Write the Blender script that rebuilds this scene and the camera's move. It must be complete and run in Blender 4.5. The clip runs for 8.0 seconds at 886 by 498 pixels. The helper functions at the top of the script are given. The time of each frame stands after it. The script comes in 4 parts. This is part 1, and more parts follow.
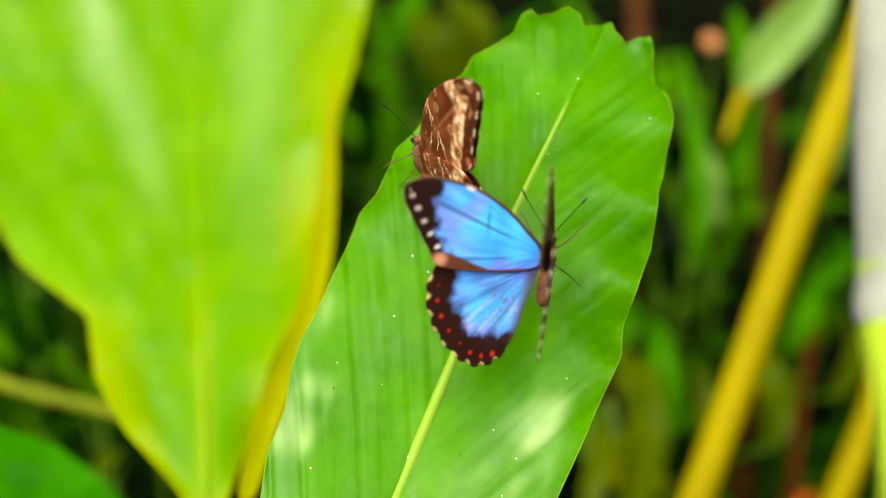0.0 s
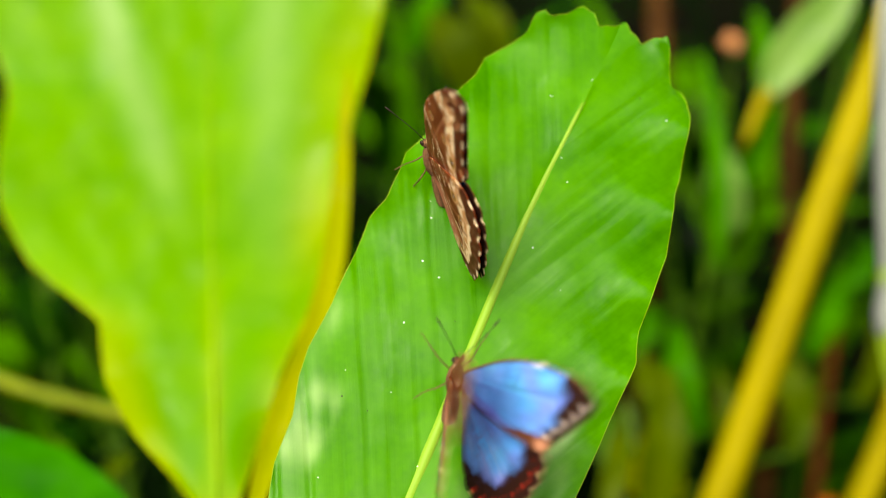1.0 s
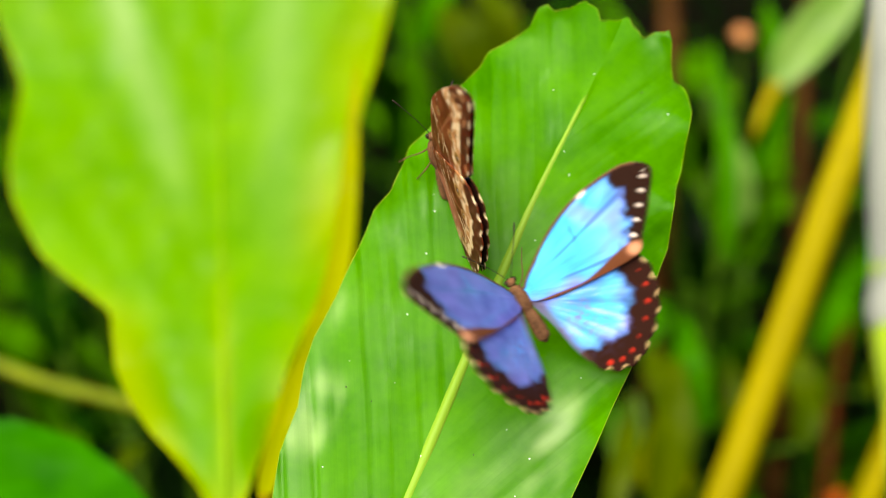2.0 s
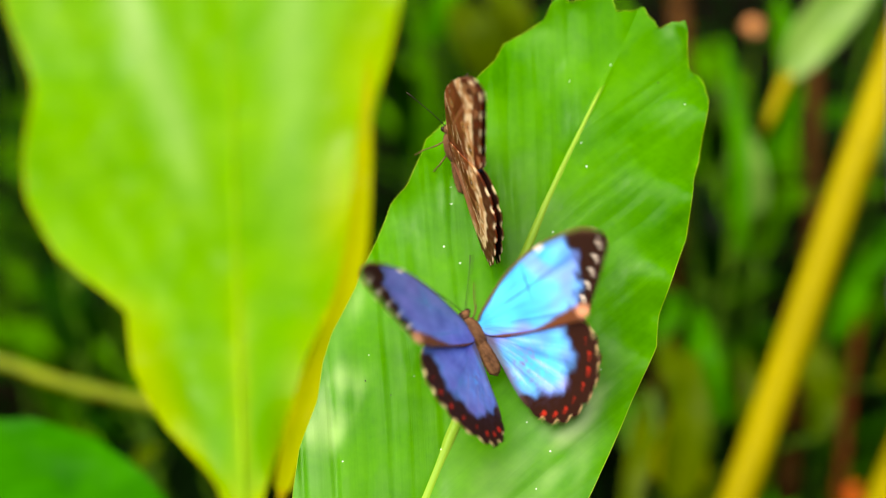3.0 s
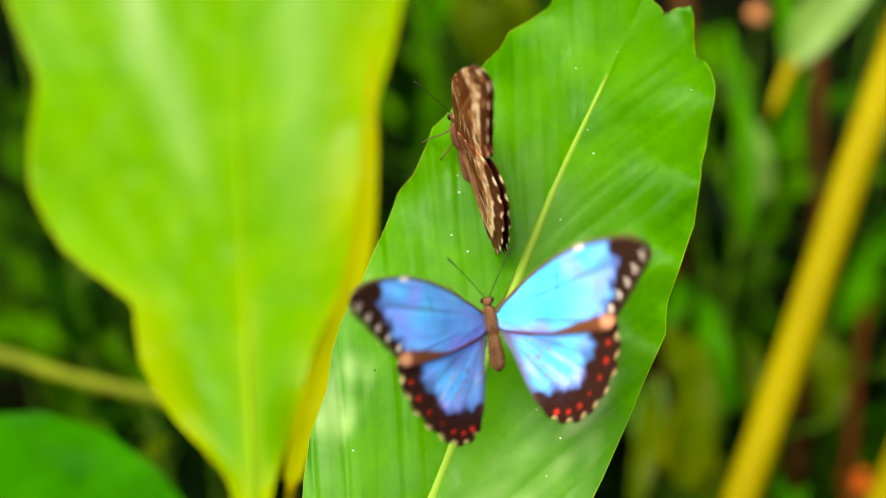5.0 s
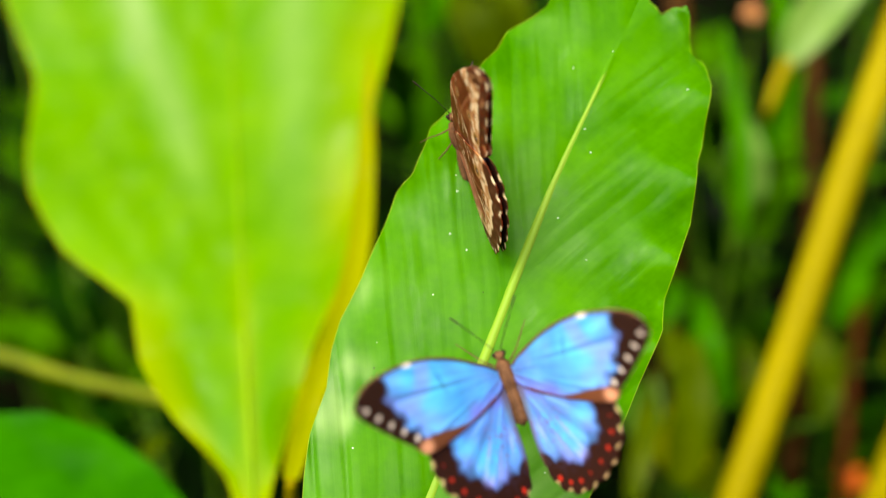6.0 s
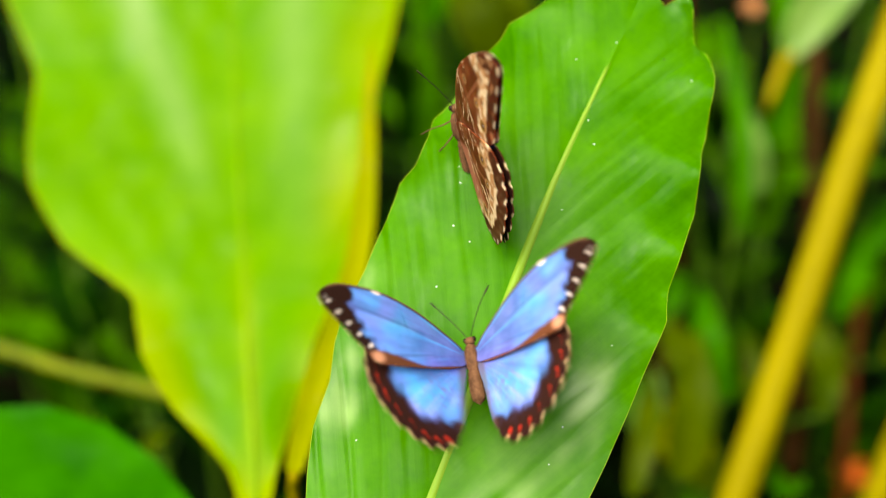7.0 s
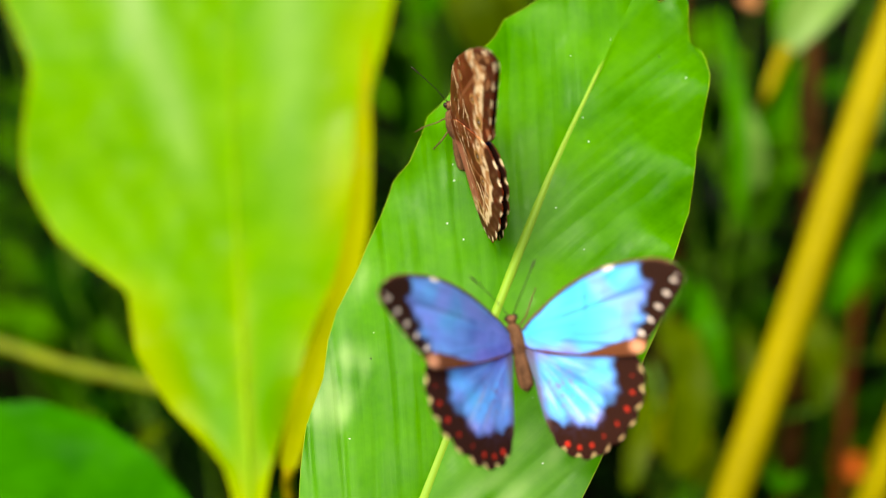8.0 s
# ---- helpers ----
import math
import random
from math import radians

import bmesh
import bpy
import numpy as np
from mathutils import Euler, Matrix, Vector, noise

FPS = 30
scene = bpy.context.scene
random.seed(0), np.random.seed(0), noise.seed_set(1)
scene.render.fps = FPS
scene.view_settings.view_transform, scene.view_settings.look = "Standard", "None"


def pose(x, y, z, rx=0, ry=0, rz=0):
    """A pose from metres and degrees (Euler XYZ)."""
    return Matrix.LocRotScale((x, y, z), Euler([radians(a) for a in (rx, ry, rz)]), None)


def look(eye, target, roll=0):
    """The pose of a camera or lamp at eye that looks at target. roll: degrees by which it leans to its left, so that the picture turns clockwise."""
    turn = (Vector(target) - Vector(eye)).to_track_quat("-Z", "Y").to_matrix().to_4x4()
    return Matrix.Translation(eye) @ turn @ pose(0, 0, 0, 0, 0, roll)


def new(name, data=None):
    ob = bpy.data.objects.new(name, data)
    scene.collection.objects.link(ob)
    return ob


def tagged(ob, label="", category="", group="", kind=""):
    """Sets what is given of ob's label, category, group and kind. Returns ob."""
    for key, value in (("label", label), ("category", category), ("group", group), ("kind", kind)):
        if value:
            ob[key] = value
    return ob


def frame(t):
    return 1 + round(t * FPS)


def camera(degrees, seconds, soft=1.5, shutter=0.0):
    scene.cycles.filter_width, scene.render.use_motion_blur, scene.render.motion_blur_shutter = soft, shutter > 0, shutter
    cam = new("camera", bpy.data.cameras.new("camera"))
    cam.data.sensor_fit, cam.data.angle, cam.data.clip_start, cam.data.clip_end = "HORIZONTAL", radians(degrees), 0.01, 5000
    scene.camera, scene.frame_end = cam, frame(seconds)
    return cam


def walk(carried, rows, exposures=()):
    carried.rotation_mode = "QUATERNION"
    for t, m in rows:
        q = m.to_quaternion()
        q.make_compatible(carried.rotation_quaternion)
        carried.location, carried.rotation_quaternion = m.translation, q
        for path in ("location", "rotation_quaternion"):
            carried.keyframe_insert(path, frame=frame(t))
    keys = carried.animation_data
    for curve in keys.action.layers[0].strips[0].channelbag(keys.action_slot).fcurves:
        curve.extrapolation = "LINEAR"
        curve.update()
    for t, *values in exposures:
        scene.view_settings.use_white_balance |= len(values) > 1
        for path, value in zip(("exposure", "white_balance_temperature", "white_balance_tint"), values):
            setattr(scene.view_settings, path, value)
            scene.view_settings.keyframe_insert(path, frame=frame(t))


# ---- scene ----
# ---------------------------------------------------------------- camera
cam = camera(40.0, 8.0, soft=1.0, shutter=0.8)
cam.data.dof.use_dof = True
cam.data.dof.focus_distance = 0.400
cam.data.dof.aperture_fstop = 3.7
PATH = [
    (0.0, 0.0000, 0.0000, 1.2000, 60.000, -0.000, 0.000),
    (0.5, 0.0007, 0.0067, 1.2004, 59.832, -0.186, 0.584),
    (1.0, 0.0035, 0.0083, 1.1969, 60.043, 0.407, 0.920),
    (1.5, 0.0084, 0.0041, 1.2004, 59.749, 0.475, 1.475),
    (3.0, 0.0046, 0.0041, 1.1976, 59.582, 1.550, 1.556),
    (3.5, 0.0032, 0.0033, 1.1984, 59.337, 1.558, 1.863),
    (4.0, 0.0027, 0.0036, 1.1965, 59.385, 1.830, 1.686),
    (4.5, 0.0034, 0.0045, 1.1960, 59.269, 2.116, 1.540),
    (6.0, 0.0022, 0.0011, 1.1977, 59.174, 2.158, 1.146),
    (6.5, 0.0016, 0.0022, 1.1980, 59.062, 2.180, 1.031),
    (7.0, 0.0006, 0.0010, 1.1963, 58.964, 2.193, 1.064),
    (7.5, 0.0015, 0.0025, 1.1967, 58.765, 2.180, 1.005),
    (8.0, 0.0024, 0.0035, 1.1975, 58.537, 2.170, 1.020),
]
walk(cam, [(t, pose(*p)) for t, *p in PATH], [(0.0, 1.38, 7300, 2), (8.0, 1.38, 7300, 2)])

# ---------------------------------------------------------------- light
SUN_EL, SUN_AZ = 57.0, 216.0          # azimuth clockwise from +y
world = bpy.data.worlds.new("sky")
scene.world = world
world.use_nodes = True
wn = world.node_tree.nodes
sky = wn.new("ShaderNodeTexSky")
sky.sky_type, sky.sun_disc = "NISHITA", False
sky.sun_elevation, sky.sun_rotation = radians(SUN_EL), radians(SUN_AZ)
sky.dust_density, sky.ozone_density = 4.0, 1.0
wn["Background"].inputs["Strength"].default_value = 0.068
world.node_tree.links.new(sky.outputs["Color"], wn["Background"].inputs["Color"])
sun = new("sun", bpy.data.lights.new("sun", "SUN"))
sun.data.energy, sun.data.angle, sun.data.color = 3.55, radians(60), (1.0, 0.95, 0.84)
sx = math.cos(radians(SUN_EL)) * math.sin(radians(SUN_AZ))
sy = math.cos(radians(SUN_EL)) * math.cos(radians(SUN_AZ))
sun.matrix_world = look((5 * sx, 5 * sy, 5 * math.sin(radians(SUN_EL))), (0, 0, 0))


# ---------------------------------------------------------------- materials
def nodes_of(name):
    m = bpy.data.materials.new(name)
    m.use_nodes = True
    nt = m.node_tree
    nt.nodes.clear()
    out = nt.nodes.new("ShaderNodeOutputMaterial")

    def add(kind, **inputs):
        n = nt.nodes.new("ShaderNode" + kind)
        for k, v in inputs.items():
            s = n.inputs[k.replace("_", " ")]
            if isinstance(v, bpy.types.NodeSocket):
                nt.links.new(v, s)
            else:
                s.default_value = (*v, 1) if isinstance(v, tuple) and len(v) == 3 and s.type == "RGBA" else v
        return n

    return m, nt, out, add


def ramp(nt, fac, stops):
    n = nt.nodes.new("ShaderNodeValToRGB")
    while len(n.color_ramp.elements) < len(stops):
        n.color_ramp.elements.new(0.5)
    for e, (p, c) in zip(n.color_ramp.elements, stops):
        e.position, e.color = p, (*c, 1) if len(c) == 3 else c
    nt.links.new(fac, n.inputs[0])
    return n.outputs[0]


def mix_color(nt, add, fac, a, b):
    n = nt.nodes.new("ShaderNodeMix")
    n.data_type = "RGBA"
    for i, v in ((0, fac), (6, a), (7, b)):
        if isinstance(v, bpy.types.NodeSocket):
            nt.links.new(v, n.inputs[i])
        else:
            n.inputs[i].default_value = (*v, 1) if isinstance(v, tuple) else v
    return n.outputs[2]


def math_node(nt, op, a, b=0.0):
    n = nt.nodes.new("ShaderNodeMath")
    n.operation = op
    for i, v in enumerate((a, b)):
        if isinstance(v, bpy.types.NodeSocket):
            nt.links.new(v, n.inputs[i])
        else:
            n.inputs[i].default_value = v
    return n.outputs[0]


def leaf_material(name, dark, light, through_color, translucent=0.35, rough=0.32, vein=900.0, random_tint=0.0, bump=0.25, gloss=0.5):
    """Leaf surface: the mesh carries 'vein' (a running coordinate across the side veins)."""
    m, nt, out, add = nodes_of(name)
    geo = add("TexCoord")
    big = add("TexNoise", Vector=geo.outputs["Object"], Scale=22.0, Detail=4.0, Roughness=0.6)
    fine = add("TexNoise", Vector=geo.outputs["Object"], Scale=420.0, Detail=3.0)
    att = nt.nodes.new("ShaderNodeAttribute")
    att.attribute_name = "vein"
    sep = add("SeparateXYZ", Vector=geo.outputs["Object"])
    run = add("CombineXYZ", X=math_node(nt, "MULTIPLY", att.outputs["Fac"], vein * 0.22), Y=math_node(nt, "MULTIPLY", sep.outputs["Y"], 7.0), Z=math_node(nt, "MULTIPLY", sep.outputs["X"], 5.0))
    streak = add("TexNoise", Vector=run.outputs[0], Scale=1.0, Detail=5.0, Roughness=0.62)
    thin = add("TexNoise", Vector=run.outputs[0], Scale=5.5, Detail=2.0)
    veins = math_node(nt, "ADD", math_node(nt, "MULTIPLY", math_node(nt, "SUBTRACT", streak.outputs["Fac"], 0.5), 2.4),
                      math_node(nt, "MULTIPLY", math_node(nt, "SUBTRACT", thin.outputs["Fac"], 0.5), 0.8))
    t = math_node(nt, "ADD", big.outputs["Fac"], math_node(nt, "MULTIPLY", veins, 0.10))
    t = math_node(nt, "ADD", t, math_node(nt, "MULTIPLY", math_node(nt, "SUBTRACT", fine.outputs["Fac"], 0.5), 0.25))
    col = ramp(nt, t, [(0.3, dark), (0.75, light)])
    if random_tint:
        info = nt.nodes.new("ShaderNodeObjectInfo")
        # Random tint, near black to bright, puts gap shade and highlights into colour.
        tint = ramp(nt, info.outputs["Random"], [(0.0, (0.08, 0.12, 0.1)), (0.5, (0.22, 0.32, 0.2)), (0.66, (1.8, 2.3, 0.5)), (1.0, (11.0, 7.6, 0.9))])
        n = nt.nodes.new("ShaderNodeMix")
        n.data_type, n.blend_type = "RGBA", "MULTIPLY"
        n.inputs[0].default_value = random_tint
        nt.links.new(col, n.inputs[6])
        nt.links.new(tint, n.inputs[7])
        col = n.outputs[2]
    for key, stain_or_glare in (("ripe", (0.38, 0.41, 0.0)), ("painted_glare", (0.46, 0.62, 0.26))):      # yellowing, glare painted pale
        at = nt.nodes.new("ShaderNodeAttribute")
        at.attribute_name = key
        col = mix_color(nt, add, at.outputs["Fac"], col, stain_or_glare)
    h = math_node(nt, "ADD", math_node(nt, "MULTIPLY", veins, 0.6), math_node(nt, "MULTIPLY", fine.outputs["Fac"], 0.5))
    bm_ = add("Bump", Height=h, Strength=bump, Distance=0.0006)
    rg = ramp(nt, big.outputs["Fac"], [(0.3, (rough * 0.8,) * 3), (0.7, (rough * 1.35,) * 3)])
    surf = add("BsdfPrincipled", Base_Color=col, Roughness=rg, Normal=bm_.outputs["Normal"])
    gloss_at = add("Mapping", Vector=geo.outputs["Object"], Scale=(1.5, 0.8, 1.0))
    glare_gloss = add("TexNoise", Vector=gloss_at.outputs[0], Scale=30.0, Detail=5.0, Roughness=0.6)
    glare_gloss = ramp(nt, math_node(nt, "ADD", glare_gloss.outputs["Fac"], math_node(nt, "MULTIPLY", veins, 0.06)), [(0.42, (gloss * 0.4,) * 3), (0.58, (gloss * 1.1,) * 3), (0.72, (min(1.0, gloss * 4.0),) * 3)])
    # Mesh attribute that raises gloss where pale glare is wanted.
    glare_attr = nt.nodes.new("ShaderNodeAttribute")
    glare_attr.attribute_name = "glare_gloss"
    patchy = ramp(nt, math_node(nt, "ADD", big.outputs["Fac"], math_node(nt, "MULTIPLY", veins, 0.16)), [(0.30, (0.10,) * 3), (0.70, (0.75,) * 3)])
    glare_gloss = math_node(nt, "ADD", glare_gloss, math_node(nt, "MULTIPLY", glare_attr.outputs["Fac"], patchy))
    nt.links.new(glare_gloss, surf.inputs["Specular IOR Level"])
    tr = add("BsdfTranslucent", Color=through_color, Normal=bm_.outputs["Normal"])
    if random_tint:
        nt.links.new(mix_color(nt, add, 0.5, through_color, col), tr.inputs["Color"])
    mx = add("MixShader", Fac=translucent)
    nt.links.new(surf.outputs[0], mx.inputs[1])
    nt.links.new(tr.outputs[0], mx.inputs[2])
    nt.links.new(mx.outputs[0], out.inputs["Surface"])
    return m


def rough_material(name, a, b, scale, rough=0.6, bump=0.3, stretch=(1, 1, 1), detail=6.0, distance=0.001, gloss=0.12):
    m, nt, out, add = nodes_of(name)
    geo = add("TexCoord")
    mp = add("Mapping", Vector=geo.outputs["Object"], Scale=stretch)
    n1 = add("TexNoise", Vector=mp.outputs[0], Scale=scale, Detail=detail, Roughness=0.65)
    n2 = add("TexNoise", Vector=mp.outputs[0], Scale=scale * 6, Detail=3.0)
    t = math_node(nt, "ADD", math_node(nt, "MULTIPLY", n1.outputs["Fac"], 0.75), math_node(nt, "MULTIPLY", n2.outputs["Fac"], 0.25))
    col = ramp(nt, t, [(0.33, a), (0.67, b)])
    bp = add("Bump", Height=t, Strength=bump, Distance=distance)
    s = add("BsdfPrincipled", Base_Color=col, Roughness=rough, Normal=bp.outputs["Normal"])
    s.inputs["Specular IOR Level"].default_value = gloss
    nt.links.new(s.outputs[0], out.inputs["Surface"])
    return m


def wing_upper_material():
    """Scale-covered wing: matte pigment, and over the blue field a structural-blue sheen."""
    m, nt, out, add = nodes_of("wing_upper")
    att = nt.nodes.new("ShaderNodeAttribute")
    att.attribute_name = "upper"
    geo = add("TexCoord")
    fine = add("TexNoise", Vector=geo.outputs["Object"], Scale=1400.0, Detail=2.0)
    big = add("TexNoise", Vector=geo.outputs["Object"], Scale=130.0, Detail=4.0)
    col = mix_color(nt, add, math_node(nt, "MULTIPLY", fine.outputs["Fac"], 0.12), att.outputs["Color"], (0.02, 0.012, 0.01))
    bp = add("Bump", Height=fine.outputs["Fac"], Strength=0.15, Distance=0.0002)
    matte = add("BsdfPrincipled", Base_Color=col, Roughness=0.7, Normal=bp.outputs["Normal"])
    matte.inputs["Specular IOR Level"].default_value = 0.04
    # structural blue: cyan seen square on, a violet sheen over it at a slant
    sheen_col = ramp(nt, big.outputs["Fac"], [(0.35, (0.15, 0.13, 0.42)), (0.65, (0.25, 0.22, 0.58))])
    gloss = add("BsdfAnisotropic", Color=sheen_col, Roughness=0.75, Normal=bp.outputs["Normal"])
    graze = add("LayerWeight", Blend=0.5)
    slant = math_node(nt, "MULTIPLY", math_node(nt, "MAXIMUM", math_node(nt, "SUBTRACT", graze.outputs["Facing"], 0.26), 0.0), 4.8)
    blue = add("MixShader", Fac=math_node(nt, "MINIMUM", math_node(nt, "ADD", slant, 0.05), 0.9))
    nt.links.new(matte.outputs[0], blue.inputs[1])
    nt.links.new(gloss.outputs[0], blue.inputs[2])
    mx = nt.nodes.new("ShaderNodeMixShader")
    nt.links.new(att.outputs["Alpha"], mx.inputs[0])
    nt.links.new(matte.outputs[0], mx.inputs[1])
    nt.links.new(blue.outputs[0], mx.inputs[2])
    nt.links.new(mx.outputs[0], out.inputs["Surface"])
    return m


def wing_under_material():
    m, nt, out, add = nodes_of("wing_under")
    att = nt.nodes.new("ShaderNodeAttribute")
    att.attribute_name = "under"
    geo = add("TexCoord")
    fine = add("TexNoise", Vector=geo.outputs["Object"], Scale=900.0, Detail=3.0)
    col = mix_color(nt, add, math_node(nt, "MULTIPLY", fine.outputs["Fac"], 0.22), att.outputs["Color"], (0.12, 0.030, 0.008))
    bp = add("Bump", Height=fine.outputs["Fac"], Strength=0.3, Distance=0.0003)
    s = add("BsdfPrincipled", Base_Color=col, Roughness=0.55, Normal=bp.outputs["Normal"])
    s.inputs["Specular IOR Level"].default_value = 0.08
    tr = add("BsdfTranslucent", Color=(0.95, 0.26, 0.02))
    mx = add("MixShader", Fac=0.38)
    nt.links.new(s.outputs[0], mx.inputs[1])
    nt.links.new(tr.outputs[0], mx.inputs[2])
    nt.links.new(mx.outputs[0], out.inputs["Surface"])
    return m


M_LEAF = leaf_material("leaf_mid_green", (0.024, 0.125, 0), (0.072, 0.248, 0), (0.06, 0.32, 0), 0.25, 0.32, 700.0, 0.0, 0.12, 0.08)
M_FRONT = leaf_material("leaf_lime", (0.086, 0.264, 0), (0.148, 0.347, 0), (0.216, 0.518, 0), 0.45, 0.42, 300.0, 0.0, 0.12, 0.16)
M_DARK = leaf_material("leaf_deep_green", (0.006, 0.074, 0), (0.026, 0.165, 0), (0.026, 0.19, 0), 0.2, 0.5, 400.0, 0.0, 0.15, 0.016)
# Very dark greens: shade between the plants is put into the leaf colour.
M_BACK = leaf_material("leaf_undergrowth_shaded", (0.0023, 0.0137, 0), (0.0090, 0.0375, 0), (0.025, 0.068, 0), 0.20, 0.5, 400.0, 1.0, 0.2, 0.02)
M_PALE = leaf_material("leaf_pale_green", (0.07969, 0.1736, 0.02173), (0.1449, 0.2461, 0.05071), (0.1598, 0.2898, 0.02898), 0.22, 0.4, 400.0, 0.0, 0.2, 0.12)
M_MID = leaf_material("leaf_bright_green", (0.012, 0.0768, 0), (0.0432, 0.174, 0), (0.07872, 0.252, 0), 0.22, 0.45, 400.0, 0.0, 0.2, 0.035)
# Darkened copy of the leaf green: shade painted into the left plant's leaves.
M_SHADE = leaf_material("leaf_painted_shade", (0.0015, 0.012, 0), (0.005, 0.027, 0), (0.008, 0.034, 0), 0.15, 0.5, 400.0, 0.0, 0.2, 0.015)
M_OLIVE = leaf_material("leaf_olive", (0.027, 0.052, 0), (0.078, 0.108, 0), (0.09, 0.125, 0), 0.22, 0.45, 400.0, 0.0, 0.2, 0.04)
M_RIB = rough_material("midrib", (0.128, 0.246, 0.0107), (0.182, 0.289, 0.0321), 60, 0.4, 0.2, (1, 0.1, 1))
M_EDGE = rough_material("leaf_margin", (0.139, 0.265, 0.0063), (0.214, 0.302, 0.0126), 80, 0.45, 0.2)
M_OCHRE_EDGE = rough_material("yellow_margin", (0.24, 0.31, 0), (0.32, 0.34, 0), 80, 0.6, 0.2)
M_RUNNER = rough_material("olive_runner", (0.075, 0.102, 0.001), (0.145, 0.170, 0.003), 30, 0.5, 0.3)
M_FRONT_RIB = rough_material("lime_midrib", (0.114, 0.249, 0), (0.151, 0.282, 0), 80, 0.6, 0.2)
M_YELLOW = rough_material("yellow_cane", (0.1668, 0.1356, 0), (0.234, 0.1896, 0), 26, 0.62, 0.3, (1, 1, 0.15), 6.0, 0.001, 0.08)
M_OCHRE = leaf_material("yellowing_leaf", (0.17, 0.20, 0), (0.25, 0.25, 0), (0.30, 0.30, 0), 0.30, 0.5, 300.0, 0.0, 0.1, 0.08)
M_BROWN = rough_material("dry_stem", (0.01989, 0.006774, 0), (0.06394, 0.02196, 0), 30, 0.7, 0.5, (1, 1, 0.2))
M_RUST = rough_material("rust_stem", (0.04797, 0.008528, 0), (0.1065, 0.02132, 0), 40, 0.55, 0.4, (1, 1, 0.3))
M_STALK = rough_material("green_stalk", (0.0315, 0.0945, 0.00378), (0.0756, 0.151, 0.00756), 40, 0.45, 0.3, (1, 1, 0.2))
M_LIME_STALK = rough_material("lime_stalk", (0.189, 0.29, 0.0126), (0.265, 0.353, 0.0252), 30, 0.42, 0.2, (1, 1, 0.2))
M_STALK_GLARE = rough_material("pale_stalk_glare", (0.132, 0.143, 0.132), (0.297, 0.308, 0.286), 24, 0.5, 0.3, (1, 1, 0.3))
M_BLOOM = rough_material("peach_bloom", (0.399, 0.1449, 0.05071), (0.5439, 0.2611, 0.1087), 60, 0.5, 0.3)
M_ORANGE = rough_material("orange_bloom", (0.4715, 0.07245, 0.005796), (0.6152, 0.1449, 0.01449), 60, 0.5, 0.3)
# Soil near black: shade under the plants is put into its colour.
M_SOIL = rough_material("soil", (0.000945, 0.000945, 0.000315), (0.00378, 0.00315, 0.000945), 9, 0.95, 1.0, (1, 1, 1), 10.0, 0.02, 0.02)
M_FUR = rough_material("body_hair", (0.035, 0.014, 0.007), (0.16, 0.075, 0.036), 500, 0.8, 0.9, (1, 0.35, 1), 4.0, 0.0006)
M_LEG = rough_material("leg_chitin", (0.06, 0.027, 0.015), (0.12, 0.054, 0.03), 500, 0.5, 0.3)
M_FEELER = rough_material("antenna_chitin", (0.010, 0.008, 0.007), (0.03, 0.02, 0.015), 500, 0.4, 0.2)
M_EYE = rough_material("eye_chitin", (0.008, 0.006, 0.005), (0.03, 0.016, 0.010), 900, 0.15, 0.1)
M_SPECK = rough_material("pale_speck", (0.6, 0.65, 0.6), (0.8, 0.85, 0.8), 800, 0.2, 0.1)
M_UPPER = wing_upper_material()
M_UNDER = wing_under_material()


# ---------------------------------------------------------------- building helpers
def mesh_from(name, verts, faces, mats, smooth=True, face_mats=None):
    me = bpy.data.meshes.new(name)
    me.from_pydata([tuple(map(float, v)) for v in verts], [], faces)
    for m in mats:
        me.materials.append(m)
    if face_mats is not None:
        me.polygons.foreach_set("material_index", face_mats)
    me.polygons.foreach_set("use_smooth", [smooth] * len(me.polygons))
    me.update()
    return me


def part(name, me, parent, label="", m=None):
    ob = new(name, me)
    ob.parent = parent
    if m is not None:
        ob.matrix_basis = m
    return tagged(ob, label) if label else ob


def tube(points, radii, mat, name, sides=12, cap=True):
    """A tapered tube along points, as mesh data."""
    pts = [Vector(p) for p in points]
    if not isinstance(radii, (list, tuple)):
        radii = [radii] * len(pts)
    verts, faces = [], []
    ref = Vector((0.13, 0.37, 0.92))
    for i, p in enumerate(pts):
        d = (pts[min(i + 1, len(pts) - 1)] - pts[max(i - 1, 0)]).normalized()
        a = d.cross(ref).normalized()
        b = d.cross(a)
        for k in range(sides):
            w = 2 * math.pi * k / sides
            verts.append(p + radii[i] * (a * math.cos(w) + b * math.sin(w)))
    for i in range(len(pts) - 1):
        for k in range(sides):
            k2 = (k + 1) % sides
            faces.append((i * sides + k, i * sides + k2, (i + 1) * sides + k2, (i + 1) * sides + k))
    if cap:
        faces.append(tuple(range(sides))[::-1])
        faces.append(tuple((len(pts) - 1) * sides + k for k in range(sides)))
    return mesh_from(name, verts, faces, [mat])


def spline(points, n):
    """A smooth line through points (Catmull-Rom), n steps a piece."""
    p = [Vector(q) for q in points]
    p = [2 * p[0] - p[1]] + p + [2 * p[-1] - p[-2]]
    out = []
    for i in range(1, len(p) - 2):
        for k in range(n):
            t = k / n
            out.append(0.5 * (2 * p[i] + (p[i + 1] - p[i - 1]) * t + (2 * p[i - 1] - 5 * p[i] + 4 * p[i + 1] - p[i + 2]) * t * t
                              + (3 * p[i] - p[i - 1] - 3 * p[i + 1] + p[i + 2]) * t ** 3))
    out.append(p[-2])
    return out


